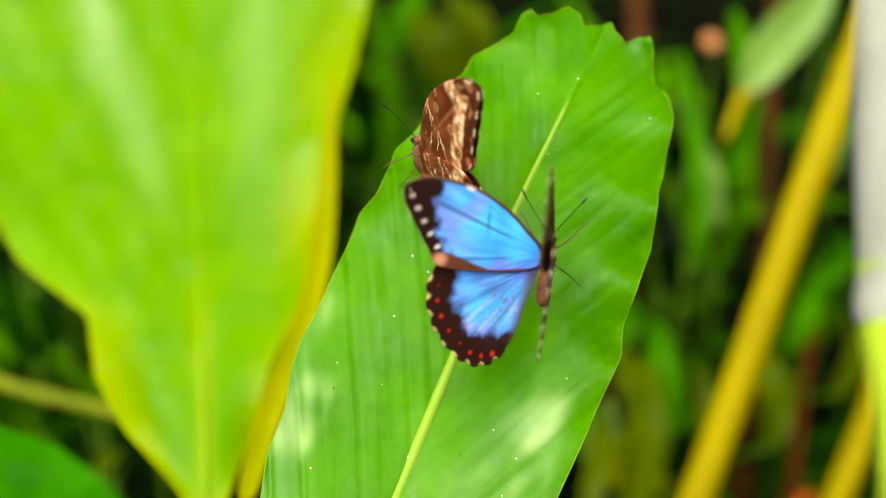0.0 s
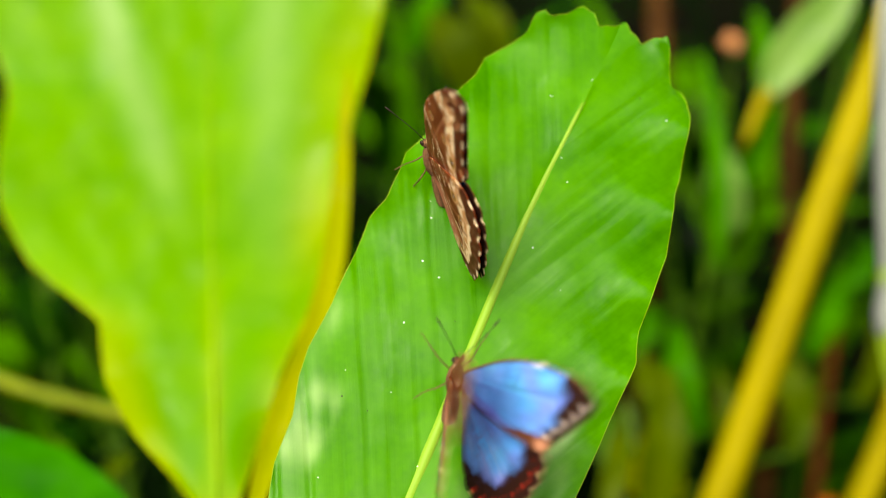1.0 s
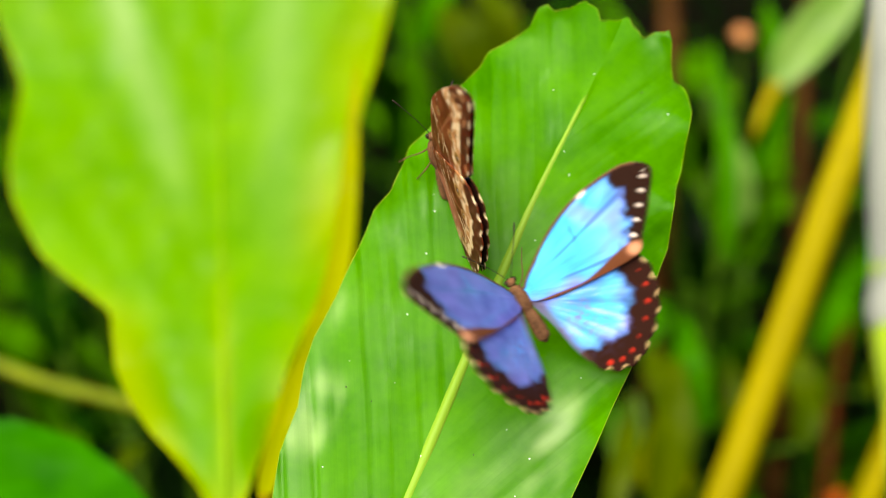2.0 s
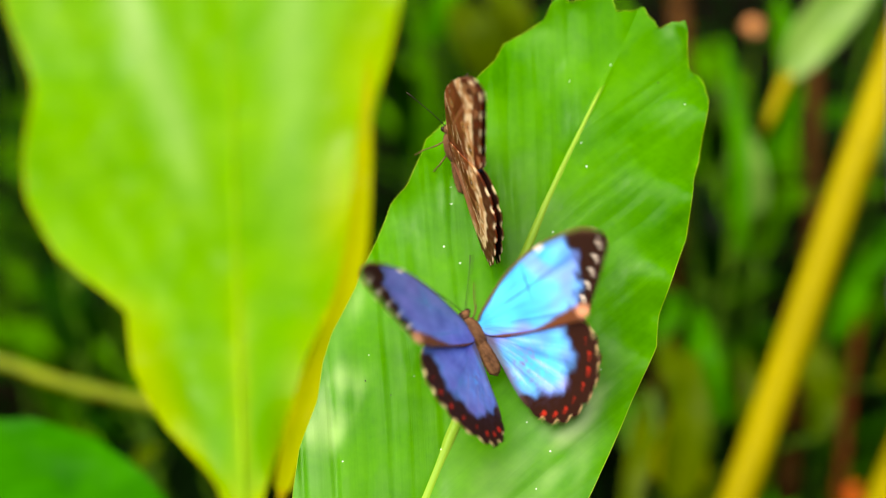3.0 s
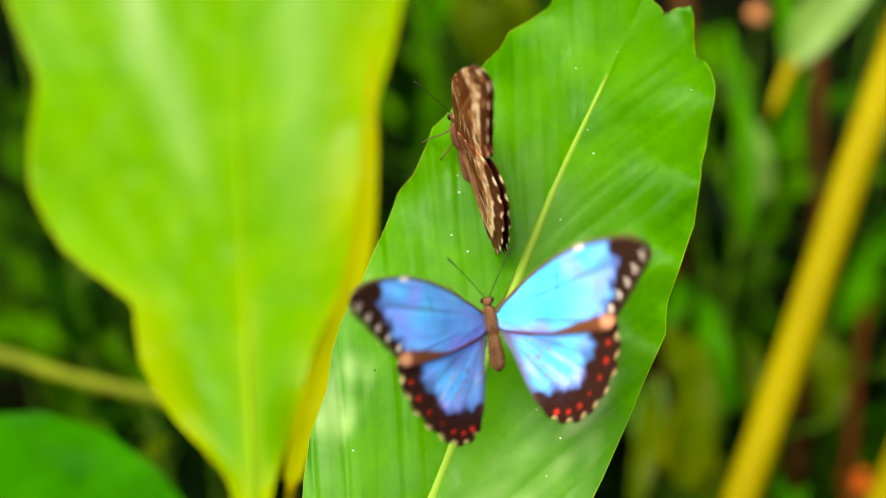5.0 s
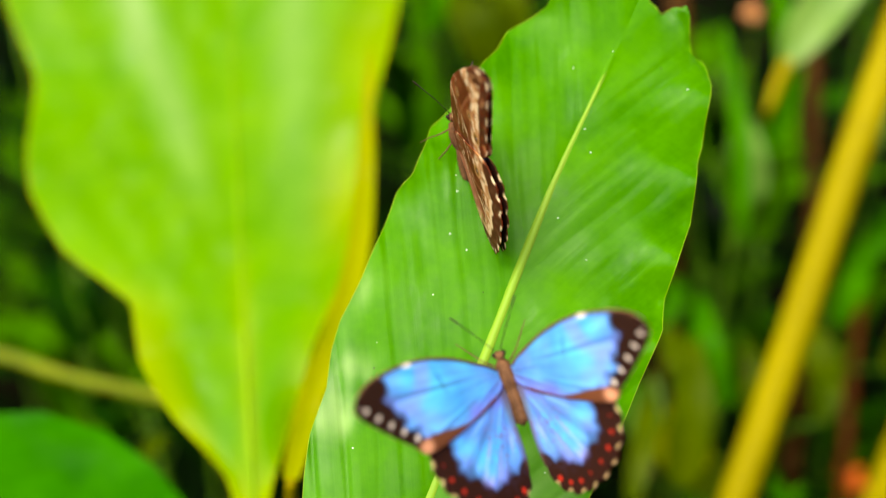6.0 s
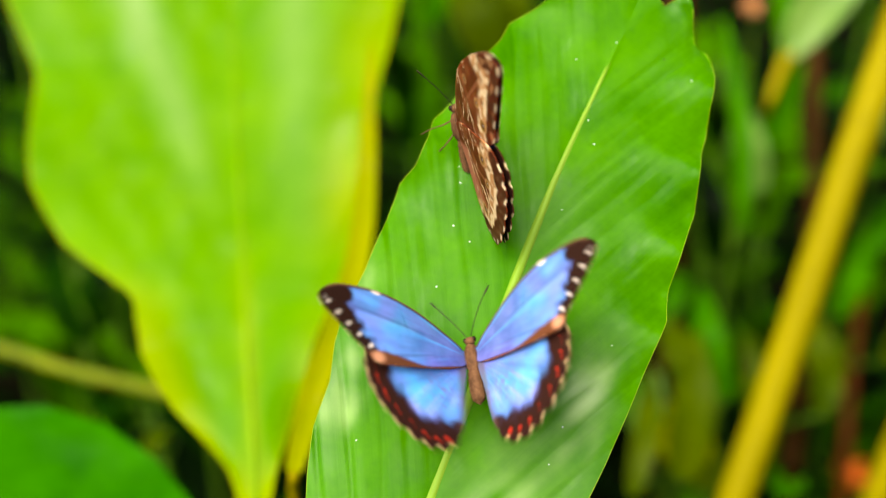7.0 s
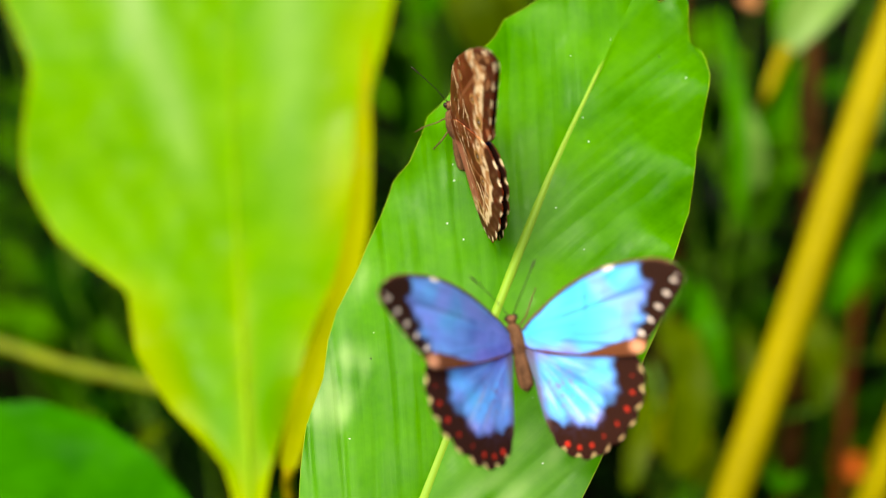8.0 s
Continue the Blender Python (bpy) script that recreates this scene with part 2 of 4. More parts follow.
def blob(name, mat, radii, seg=20, rings=14, rough=0.0, at=(0, 0, 0), seed=0):
    """A rounded, slightly uneven lump."""
    verts, faces = [(0, 0, -1)], []
    for i in range(1, rings):
        a = math.pi * i / rings
        for k in range(seg):
            w = 2 * math.pi * k / seg
            verts.append((math.sin(a) * math.cos(w), math.sin(a) * math.sin(w), -math.cos(a)))
    verts.append((0, 0, 1))
    for k in range(seg):
        faces.append((0, 1 + (k + 1) % seg, 1 + k))
        top = 1 + (rings - 2) * seg
        faces.append((top + k, top + (k + 1) % seg, len(verts) - 1))
    for i in range(rings - 2):
        for k in range(seg):
            a, b = 1 + i * seg + k, 1 + i * seg + (k + 1) % seg
            faces.append((a, b, b + seg, a + seg))
    out = []
    for v in verts:
        s = 1 + rough * noise.noise(Vector(v) * 2.3 + Vector((seed, 1.7 * seed, 0)))
        out.append([at[j] + radii[j] * v[j] * s for j in range(3)])
    return mesh_from(name, out, faces, [mat])


def sheet(name, mat, us, left, right, height, cols=48, end=None, mid=None, glare_gloss=None, ripe=None, painted_glare=None):
    """A leaf blade over stations us: from -left(u) to right(u) across, lifted by height(u, v)."""
    verts, faces, vein, glare_attr = [], [], [], []
    n = 2 * cols + 1
    for i, u in enumerate(us):
        for j in range(-cols, cols + 1):
            s = j / cols
            c = mid(u) if mid else 0.0
            v = c + s * (right(u) - c if s > 0 else left(u) + c)
            uu = u + (end(u, v) if end else 0)
            verts.append((v, uu, height(uu, v)))
            vein.append(uu - 2.1 * abs(v - c) + 3.0 * (v - c) ** 2)
            glare_attr.append(glare_gloss(uu, v) if glare_gloss else 0.0)
    for i in range(len(us) - 1):
        for j in range(n - 1):
            a = i * n + j
            faces.append((a, a + 1, a + n + 1, a + n))
    me = mesh_from(name, verts, faces, [mat])
    at = me.attributes.new("vein", "FLOAT", "POINT")
    at.data.foreach_set("value", vein)
    me.attributes.new("glare_gloss", "FLOAT", "POINT").data.foreach_set("value", glare_attr)
    for key, rule in (("ripe", ripe), ("painted_glare", painted_glare)):
        if rule:
            me.attributes.new(key, "FLOAT", "POINT").data.foreach_set("value", [rule(y, x) for x, y, _ in verts])
    return me


def rim(us, left, right, height, end=None):
    """The margin of such a blade, base to tip and back."""
    a = [Vector((-left(u), u + (end(u, -left(u)) if end else 0), height(u, -left(u)))) for u in us]
    u = us[-1]
    k = [-1 + 2 * i / 24 for i in range(1, 24)]
    tip = []
    for s in k:
        v = s * (right(u) if s > 0 else left(u))
        tip.append(Vector((v, u + (end(u, v) if end else 0), height(u, v))))
    b = [Vector((right(u), u + (end(u, right(u)) if end else 0), height(u, right(u)))) for u in us]
    return a + tip + b[::-1]


def profile(pairs):
    us, vs = [p[0] * 0.01 for p in pairs], [p[1] * 0.01 for p in pairs]
    return lambda u: float(np.interp(u, us, vs))


def smooth(a, b, x):
    t = np.clip((x - a) / (b - a), 0, 1)
    return t * t * (3 - 2 * t)


# ---------------------------------------------------------------- ground
def build_ground():
    n, verts, faces = 60, [], []
    line = [0.0] + [0.06 * 1.22 ** i for i in range(30)]
    line = [-x for x in line[:0:-1]] + line
    m = len(line)
    for y in line:
        for x in line:
            z = 0.03 * noise.noise(Vector((x * 3, y * 3, 0))) + 0.012 * noise.noise(Vector((x * 14, y * 14, 5)))
            verts.append((x, y + 1.2, z if abs(x) < 8 and abs(y) < 8 else 0))
    for i in range(m - 1):
        for j in range(m - 1):
            faces.append((i * m + j, i * m + j + 1, (i + 1) * m + j + 1, (i + 1) * m + j))
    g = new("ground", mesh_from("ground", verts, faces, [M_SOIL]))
    tagged(g, "garden soil under dense planting, near black for shade", "ground", kind="structure")


build_ground()


# ---------------------------------------------------------------- the two broad leaves
CREASES = (-0.035, -0.012, 0.012, 0.031, 0.047, 0.071, 0.089, 0.104, 0.121, 0.137, 0.158, 0.172, 0.186)


def build_perch_leaf():
    """The leaf on which the butterflies settle: 24 cm long, tip torn and wavy."""
    thing = new("broad_leaf")
    thing.matrix_basis = pose(-0.0371, 0.2684, 0.8919, 42.54, 16.32, -17.03)
    left = profile([(0, .3), (.38, 1.71), (1.52, 3.02), (2.73, 3.8), (3.89, 4.23), (5.34, 4.66), (6.95, 4.76), (8.22, 5.14), (9.23, 5.27),
                    (11, 5.16), (12.4, 5.15), (14.16, 5.25), (14.9, 4.94), (16, 4.92), (16.75, 5.04), (17.7, 4.7), (19, 4.39), (20.4, 4.0),
                    (21.3, 4.0), (22.0, 3.42), (22.55, 2.93), (23.2, 2.9), (23.55, 2.3), (24.1, 1.75)])
    right = profile([(0, .3), (1.63, 2.48), (3.6, 3.99), (5.57, 4.55), (7.78, 4.75), (10.28, 4.86), (11.74, 4.9), (13.04, 4.97), (14.17, 4.68),
                     (15.66, 4.6), (16.98, 4.6), (18.15, 4.24), (18.98, 4.07), (19.88, 4.02), (20.69, 3.78), (21.98, 3.52), (22.6, 3.2),
                     (23.15, 2.45), (23.9, 2.05), (24.1, 1.7)])

    mid = profile([(0, 0), (2.9, -.05), (5.7, -.11), (10.6, -.2), (13.5, -.27), (16.3, -.3), (18, -.25), (19.9, -.16), (22.8, 0), (25, 0)])

    def end(u, v):
        k = smooth(0.215, 0.241, u)
        return k * (0.0022 * math.sin(v * 430 + 0.9) + 0.0007 * math.sin(v * 1130))

    def height(u, v):
        v = v - mid(u)
        w = left(u) if v < 0 else right(u)
        s = min(1.0, abs(v) / max(w, 0.004))
        a = u - 2.1 * abs(v) + 3.0 * v * v
        pleat = 0.00018 * math.sin(a * 330 + 5.5 * noise.noise(Vector((a * 20, v * 8, 2)))) * max(0.0, 0.5 + 1.6 * noise.noise(Vector((u * 18, v * 26, 9))))
        if v > 0:
            pleat *= 0.15
        crease = sum(0.00085 * math.exp(-((a - c - 0.004 * noise.noise(Vector((v * 60, c * 90, 3)))) / 0.0020) ** 2) for c in CREASES) * (0.9 if v < 0 else 0.4) * (0.6 + 0.9 * noise.noise(Vector((u * 30, v * 30, 17))))
        swell = 0.0026 * noise.noise(Vector((u * 26, v * 26, 4.0))) + 0.0006 * noise.noise(Vector((a * 60, v * 25, 7)))
        ruffle = (0.0042 if v > 0 else 0.0032) * s ** 4 * math.sin(u * (210 if v > 0 else 160) + (0.8 if v > 0 else 2.0)) * smooth(0.06, 0.16, u)
        fold = (-0.06 * (1 - smooth(0.08, 0.16, u)) if v < 0 else 0.05 - 0.09 * smooth(0.10, 0.16, u)) * abs(v) + 0.0004 * (1 - math.exp(-abs(v) / 0.004))
        arch = -0.10 * (u - 0.13) ** 2
        return s ** 0.3 * (pleat + swell - crease) + ruffle + fold + arch

    def glare_gloss(u, v):
        """Gloss raised for glare: along one margin near the base, patches on the other half."""
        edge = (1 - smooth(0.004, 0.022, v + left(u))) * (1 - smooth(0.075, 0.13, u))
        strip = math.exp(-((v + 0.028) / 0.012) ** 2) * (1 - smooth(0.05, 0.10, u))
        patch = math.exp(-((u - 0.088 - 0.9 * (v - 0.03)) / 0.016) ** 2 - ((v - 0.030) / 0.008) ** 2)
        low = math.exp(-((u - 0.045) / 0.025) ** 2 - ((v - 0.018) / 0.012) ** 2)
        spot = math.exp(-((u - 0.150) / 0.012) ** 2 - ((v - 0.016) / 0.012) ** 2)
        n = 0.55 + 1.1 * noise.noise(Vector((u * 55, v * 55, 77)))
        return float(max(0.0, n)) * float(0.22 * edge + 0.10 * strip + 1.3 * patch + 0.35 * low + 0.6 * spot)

    def painted_glare(u, v):
        """Sky glare painted pale, in patches with ragged ends: one by each margin."""
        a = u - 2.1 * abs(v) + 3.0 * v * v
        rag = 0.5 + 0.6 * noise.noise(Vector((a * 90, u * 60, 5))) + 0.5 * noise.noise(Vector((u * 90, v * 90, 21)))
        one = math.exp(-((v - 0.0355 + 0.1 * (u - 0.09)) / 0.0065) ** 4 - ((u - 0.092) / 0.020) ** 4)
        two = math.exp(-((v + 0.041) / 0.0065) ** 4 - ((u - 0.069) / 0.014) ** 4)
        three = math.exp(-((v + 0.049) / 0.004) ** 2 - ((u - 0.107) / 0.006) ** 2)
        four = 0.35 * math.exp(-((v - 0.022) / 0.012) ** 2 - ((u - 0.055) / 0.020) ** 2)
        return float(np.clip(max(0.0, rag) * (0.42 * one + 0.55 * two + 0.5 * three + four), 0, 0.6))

    us = [0.241 * i / 190 for i in range(191)]
    part("blade", sheet("blade", M_LEAF, us, left, right, height, 52, end, mid, glare_gloss, painted_glare=painted_glare), thing)
    line = [(mid(u), u, height(u, mid(u)) - 0.6 * (0.0029 - 0.0080 * u)) for u in us[::4] if u < 0.236]
    part("midrib", tube(line, [(0.0029 - 0.0018 * i / len(line)) * float(1 - 0.8 * smooth(0.7, 1.0, i / len(line))) for i in range(len(line))], M_RIB, "midrib"), thing, "pale yellow-green midrib")
    part("margin", tube(rim(us[4:], left, right, height, end), 0.00011, M_EDGE, "margin", 6), thing, "thin yellowish leaf margin")
    inv = thing.matrix_basis.inverted()
    foot = [inv @ Vector(p) for p in ((-0.0371, 0.2684, 0.8919), (-0.048, 0.262, 0.85), (-0.052, 0.275, 0.7), (-0.05, 0.29, 0.35), (-0.05, 0.3, -0.02))]
    part("leaf_stalk", tube(spline(foot, 8), 0.0035, M_STALK, "leaf_stalk"), thing, "slender green leaf stalk")
    tagged(thing, "large glossy green leaf with wavy torn tip and pale midrib", "leaf")
    return thing, height


PERCH, perch_height = build_perch_leaf()


def build_front_leaf():
    """The large sunlit lime-green leaf that stands behind the first one and leans back."""
    thing = new("broad_leaf")
    thing.matrix_basis = pose(-0.1088, 0.4115, 0.7947, 59.99, -1.07, 0.62)
    left = profile([(0, .25), (1.71, .75), (3.35, 1.87), (4.95, 2.60), (5.82, 2.78), (6.4, 2.88), (7.29, 4.02), (7.88, 4.62), (9.33, 5.14),
                    (10.92, 5.22), (12.36, 5.12), (13.81, 5.5), (15.39, 5.7), (17.4, 5.4), (19.96, 4.25), (21.92, 1.9), (23.3, .1)])
    right = profile([(0, .25), (1.69, .54), (3.43, 1.1), (5.14, 1.78), (6.42, 2.42), (7.7, 3.05), (8.84, 3.28), (9.99, 3.4), (11.14, 3.6),
                     (12.56, 4.0), (13.71, 4.25), (15.15, 4.6), (17.17, 4.62), (20.08, 3.24), (22.14, 1.41), (23.3, .1)])

    def height(u, v):
        w = left(u) if v < 0 else right(u)
        s = min(1.0, abs(v) / max(w, 0.004))
        a = u - 2.1 * abs(v) + 3.0 * v * v
        pleat = 0.00022 * math.sin(a * 260)
        swell = 0.004 * noise.noise(Vector((u * 16, v * 16, 14.0)))
        ruffle = 0.004 * s ** 3 * math.sin(u * 120 + (1.0 if v > 0 else 2.6))
        return 0.06 * abs(v) + s ** 0.3 * (pleat + swell) + ruffle - 0.35 * (u - 0.1) ** 2

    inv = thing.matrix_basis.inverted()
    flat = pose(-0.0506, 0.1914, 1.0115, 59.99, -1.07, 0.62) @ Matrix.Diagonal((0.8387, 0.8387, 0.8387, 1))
    # The camera's start position: the blade is shaped to fit its view.
    anchor = Vector((0.0, 0.0, 1.2))

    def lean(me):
        """Enlarges the blade outward from the camera and lays it back towards the tip."""
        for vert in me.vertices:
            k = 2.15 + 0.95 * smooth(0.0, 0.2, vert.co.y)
            vert.co = inv @ (anchor + ((flat @ vert.co) - anchor) * float(k))
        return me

    us = [0.233 * i / 140 for i in range(141)]
    def glare_gloss(u, v):
        """Gloss raised in long hazy streaks along the side veins, for pale glare."""
        one = math.exp(-((v + 0.012 + 0.28 * (u - 0.10)) / 0.0055) ** 2) * smooth(0.085, 0.12, u)
        two = math.exp(-((v - 0.022 - 0.10 * (u - 0.10)) / 0.007) ** 2) * smooth(0.07, 0.10, u) * (1 - smooth(0.13, 0.16, u))
        return float(one + 0.8 * two) * (0.6 + 0.6 * noise.noise(Vector((u * 25, v * 60, 3))))

    def painted_glare(u, v):
        """Pale sheen painted into the leaf colour in long soft streaks."""
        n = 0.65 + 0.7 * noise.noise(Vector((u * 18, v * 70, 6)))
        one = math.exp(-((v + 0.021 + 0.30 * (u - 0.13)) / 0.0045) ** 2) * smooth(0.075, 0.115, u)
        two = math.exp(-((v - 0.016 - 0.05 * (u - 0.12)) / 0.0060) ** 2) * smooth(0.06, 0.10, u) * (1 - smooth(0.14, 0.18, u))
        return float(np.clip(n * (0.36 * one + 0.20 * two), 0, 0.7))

    def ripe(u, v):
        """Yellowing along the margins of the lower half, at the base and along the midrib."""
        w = left(u) if v < 0 else right(u)
        rim_ = smooth(0.45, 1.0, abs(v) / max(w, 0.004)) * (1 - smooth(0.045, 0.085, u)) * (1.0 if v < 0 else 0.4)
        top = 0.5 * smooth(0.45, 0.9, v / w) * smooth(0.06, 0.09, u) if v > 0 else 0.0
        base = 1 - smooth(0.0, 0.030, u)
        rib = 0.4 * math.exp(-(v / 0.0022) ** 2) * (1 - smooth(0.05, 0.09, u))
        return float(np.clip(max(0.55 * rim_, 0.8 * base, rib, top * (0.6 + noise.noise(Vector((u * 30, v * 30, 8))))), 0, 0.85))

    part("blade", lean(sheet("blade", M_FRONT, us, left, right, height, 44, glare_gloss=glare_gloss, ripe=ripe, painted_glare=painted_glare)), thing)
    line = [(0.0, u, height(u, 0.0) + 0.0003) for u in us[::4]]
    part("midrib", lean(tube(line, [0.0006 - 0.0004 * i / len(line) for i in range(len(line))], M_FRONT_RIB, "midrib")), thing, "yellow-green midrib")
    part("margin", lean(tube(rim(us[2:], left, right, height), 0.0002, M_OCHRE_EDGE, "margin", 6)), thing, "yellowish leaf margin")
    foot = [inv @ Vector(p) for p in ((-0.1088, 0.4115, 0.7947), (-0.111, 0.408, 0.755), (-0.122, 0.404, 0.55), (-0.125, 0.412, 0.3), (-0.125, 0.412, -0.02))]
    part("leaf_stalk", tube(spline(foot, 8), 0.007, M_LIME_STALK, "leaf_stalk"), thing, "yellow-green leaf stalk")
    return tagged(thing, "bright lime-green broad leaf lit through, wavy edges", "leaf")


build_front_leaf()


def strap(name, mat, path, width, up, cols=6, steps=8, fold=0.25, taper=0.7):
    """A long narrow leaf along a bent path; width is the widest half-width; up is its facing."""
    pts = spline(path, steps)
    n = len(pts)
    verts, faces, vein = [], [], []
    for i, p in enumerate(pts):
        t = i / (n - 1)
        w = width * max(0.03, (math.sin(math.pi * min(1.0, 0.06 + 0.94 * t) ** 0.8)) ** taper)
        d = (pts[min(i + 1, n - 1)] - pts[max(i - 1, 0)]).normalized()
        x = d.cross(Vector(up)).normalized()
        z = x.cross(d)
        for j in range(-cols, cols + 1):
            s = j / cols
            verts.append(p + x * (s * w) + z * (fold * abs(s) * w))
            vein.append(s * w)
    m = 2 * cols + 1
    for i in range(n - 1):
        for j in range(m - 1):
            a = i * m + j
            faces.append((a, a + 1, a + m + 1, a + m))
    me = mesh_from(name, verts, faces, [mat])
    me.attributes.new("vein", "FLOAT", "POINT").data.foreach_set("value", vein)
    return me


def build_yellow_leaf():
    thing = new("yellowing_leaf")
    path = [(-0.0885, 0.4168, 0.8308), (-0.0856, 0.4364, 0.8373), (-0.0815, 0.4625, 0.8447), (-0.0746, 0.4899, 0.8547), (-0.0677, 0.5179, 0.8678), (-0.0629, 0.5461, 0.8841), (-0.0617, 0.5794, 0.9030), (-0.0625, 0.6222, 0.9230), (-0.0610, 0.6529, 0.9440)]
    part("blade", strap("blade", M_OCHRE, path, 0.0066, (0, -0.87, 0.5), taper=0.55), thing)
    part("leaf_stalk", tube(spline([(-0.0885, 0.4168, 0.8308), (-0.0925, 0.4268, 0.7708), (-0.098, 0.447, 0.4), (-0.098, 0.447, -0.02)], 6), 0.0022, M_YELLOW, "leaf_stalk"), thing)
    tagged(thing, "narrow yellow leaf turning orange behind broad leaf", "leaf")


build_yellow_leaf()


# ---------------------------------------------------------------- stems and single plants behind
def build_cane(path, radius, mat, label, rings=()):
    thing = new("plant_cane")
    pts = spline(path, 8)
    part("cane", tube(pts, radius, mat, "cane", 16), thing)
    for k in rings:
        p = pts[k]
        d = (pts[k + 1] - pts[k - 1]).normalized() * radius * 0.25
        part("node_ring", tube([p - d, p - d * 0.4, p + d * 0.4, p + d], [radius * 1.02, radius * 1.1, radius * 1.1, radius * 1.02], mat, "node_ring", 16), thing)
    tagged(thing, label, "plant stem", "leaning canes")


build_cane([(0.0, 0.40, -0.03), (0.04, 0.46, 0.30), (0.137, 0.5634, 0.6058), (0.188, 0.6326, 0.7258), (0.2354, 0.7001, 0.8425), (0.2755, 0.7547, 0.9372),
            (0.3192, 0.8203, 1.0508), (0.36, 0.89, 1.2)], 0.0112, M_YELLOW, "smooth yellow leaning plant cane", (12, 50))
build_cane([(0.14, 0.55, -0.03), (0.22, 0.63, 0.3), (0.2937, 0.7083, 0.5268), (0.3334, 0.7568, 0.6108), (0.3775, 0.8274, 0.733), (0.41, 0.89, 0.85)], 0.011,
           M_YELLOW, "thick yellow cane leaning over the undergrowth", (14,))


def build_stem(path, radius, mat, label):
    thing = new("woody_plant")
    n = 6
    pts = spline(path, n)
    part("stem", tube(pts, [radius * (1.05 - 0.25 * i / len(pts)) for i in range(len(pts))], mat, "stem", 12), thing)
    for k in range(n, len(pts) - 2, n):
        part("leaf_scar", tube([pts[k], pts[k] + (pts[k + 1] - pts[k]) * 0.5], [radius * 1.18, radius * 1.1], mat, "leaf_scar", 12), thing)
    tagged(thing, label, "plant stem", "dry stems")


build_stem([(0.19, 1.0, -0.02), (0.191, 1.05, 0.4), (0.192, 1.106, 0.716), (0.193, 1.154, 0.798), (0.190, 1.179, 0.842), (0.19, 1.21, 0.95)], 0.011, M_BROWN,
           "dry brown upright stem among leaves")
build_stem([(0.285, 0.86, -0.02), (0.288, 0.90, 0.4), (0.292, 0.943, 0.633), (0.294, 0.989, 0.712), (0.297, 1.035, 0.792), (0.30, 1.07, 0.88)], 0.008, M_BROWN,
           "dry reddish brown stem among leaves")
build_stem([(0.30, 0.76, -0.02), (0.31, 0.80, 0.30), (0.315, 0.835, 0.447), (0.322, 0.871, 0.509), (0.330, 0.902, 0.562), (0.335, 0.93, 0.62)], 0.0055, M_RUST,
           "rust red slender stem with orange base")


def build_bloom(at, size, mat, label, seed):
    """A round head of overlapping petals on a thin stalk."""
    thing = new("flower_head")
    thing.matrix_basis = pose(*at)
    part("core", blob("core", mat, (size * 0.55,) * 3, 12, 8, 0.2, seed=seed), thing)
    rnd = random.Random(seed)
    for k in range(9):
        a, e = 2 * math.pi * k / 9 + rnd.uniform(-0.2, 0.2), rnd.uniform(-0.3, 0.9)
        d = Vector((math.cos(a) * math.cos(e), math.sin(a) * math.cos(e), math.sin(e))) * size
        part("petal", strap("petal", mat, [(0, 0, 0), d * 0.5 + Vector((0, 0, size * 0.15)), d], size * 0.35, (0, 0, 1), 3, 4), thing)
    part("stalk", tube(spline([(0, 0, 0), (0.004, 0.01, -0.1), (0, 0.03, -at[2])], 6), size * 0.16, M_STALK, "stalk", 8), thing)
    tagged(thing, label, "flower", "small flowers")


build_bloom((0.227, 0.979, 0.835), 0.0108, M_BLOOM, "small round peach flower head among leaves", 3)
build_bloom((0.3235, 0.838, 0.447), 0.016, M_ORANGE, "vivid orange flower low in the undergrowth", 8)


def build_post_stalk():
    """A pale thick stalk close by."""
    thing = new("thick_stalk")
    part("stalk", tube(spline([(0.1045, 0.10, -0.02), (0.1045, 0.14, 0.5), (0.1037, 0.1867, 0.9633), (0.1037, 0.2361, 1.0489), (0.1037, 0.240, 1.056)], 8), 0.0082, M_LIME_STALK, "stalk", 20), thing,
         "lime green lower stalk")
    # Upper length in grey-white: glare on the stalk put into its colour.
    part("sheath", tube(spline([(0.1037, 0.234, 1.045), (0.1037, 0.244, 1.063), (0.1037, 0.28, 1.125), (0.1037, 0.3101, 1.1772), (0.105, 0.36, 1.27)], 8),
                        [0.0085 + 0.0004 * math.sin(i * 0.7) for i in range(33)], M_STALK_GLARE, "sheath", 20), thing, "grey-white upper stalk, coloured for glare")
    tagged(thing, "thick lime plant stalk, upper part painted pale for glare", "plant stem")


build_post_stalk()


def build_hanging_leaf():
    """Pale leaf on a yellow stalk, seen high among the plants."""
    thing = new("hanging_leaf")
    part("blade", strap("blade", M_PALE, [(0.2295, 0.864, 0.838), (0.247, 0.877, 0.862), (0.268, 0.89, 0.884), (0.292, 0.906, 0.912), (0.326, 0.939, 0.967)], 0.0185, (-0.1, -0.87, 0.5), 10, taper=1.1), thing)
    part("leaf_stalk", tube(spline([(0.2315, 0.866, 0.840), (0.222, 0.855, 0.822), (0.2163, 0.8477, 0.8083), (0.219, 0.865, 0.79)], 6),
                            [0.0056 - 0.00018 * i for i in range(19)], M_YELLOW, "leaf_stalk"), thing, "yellow leaf stalk")
    part("stem", tube(spline([(0.219, 0.863, 0.792), (0.2256, 0.90, 0.757), (0.2441, 0.968, 0.66), (0.25, 1.05, 0.3), (0.25, 1.06, -0.02)], 6), 0.0035, M_STALK, "stem", 8), thing)
    tagged(thing, "pale green pointed leaf on yellow stalk", "leaf")


build_hanging_leaf()


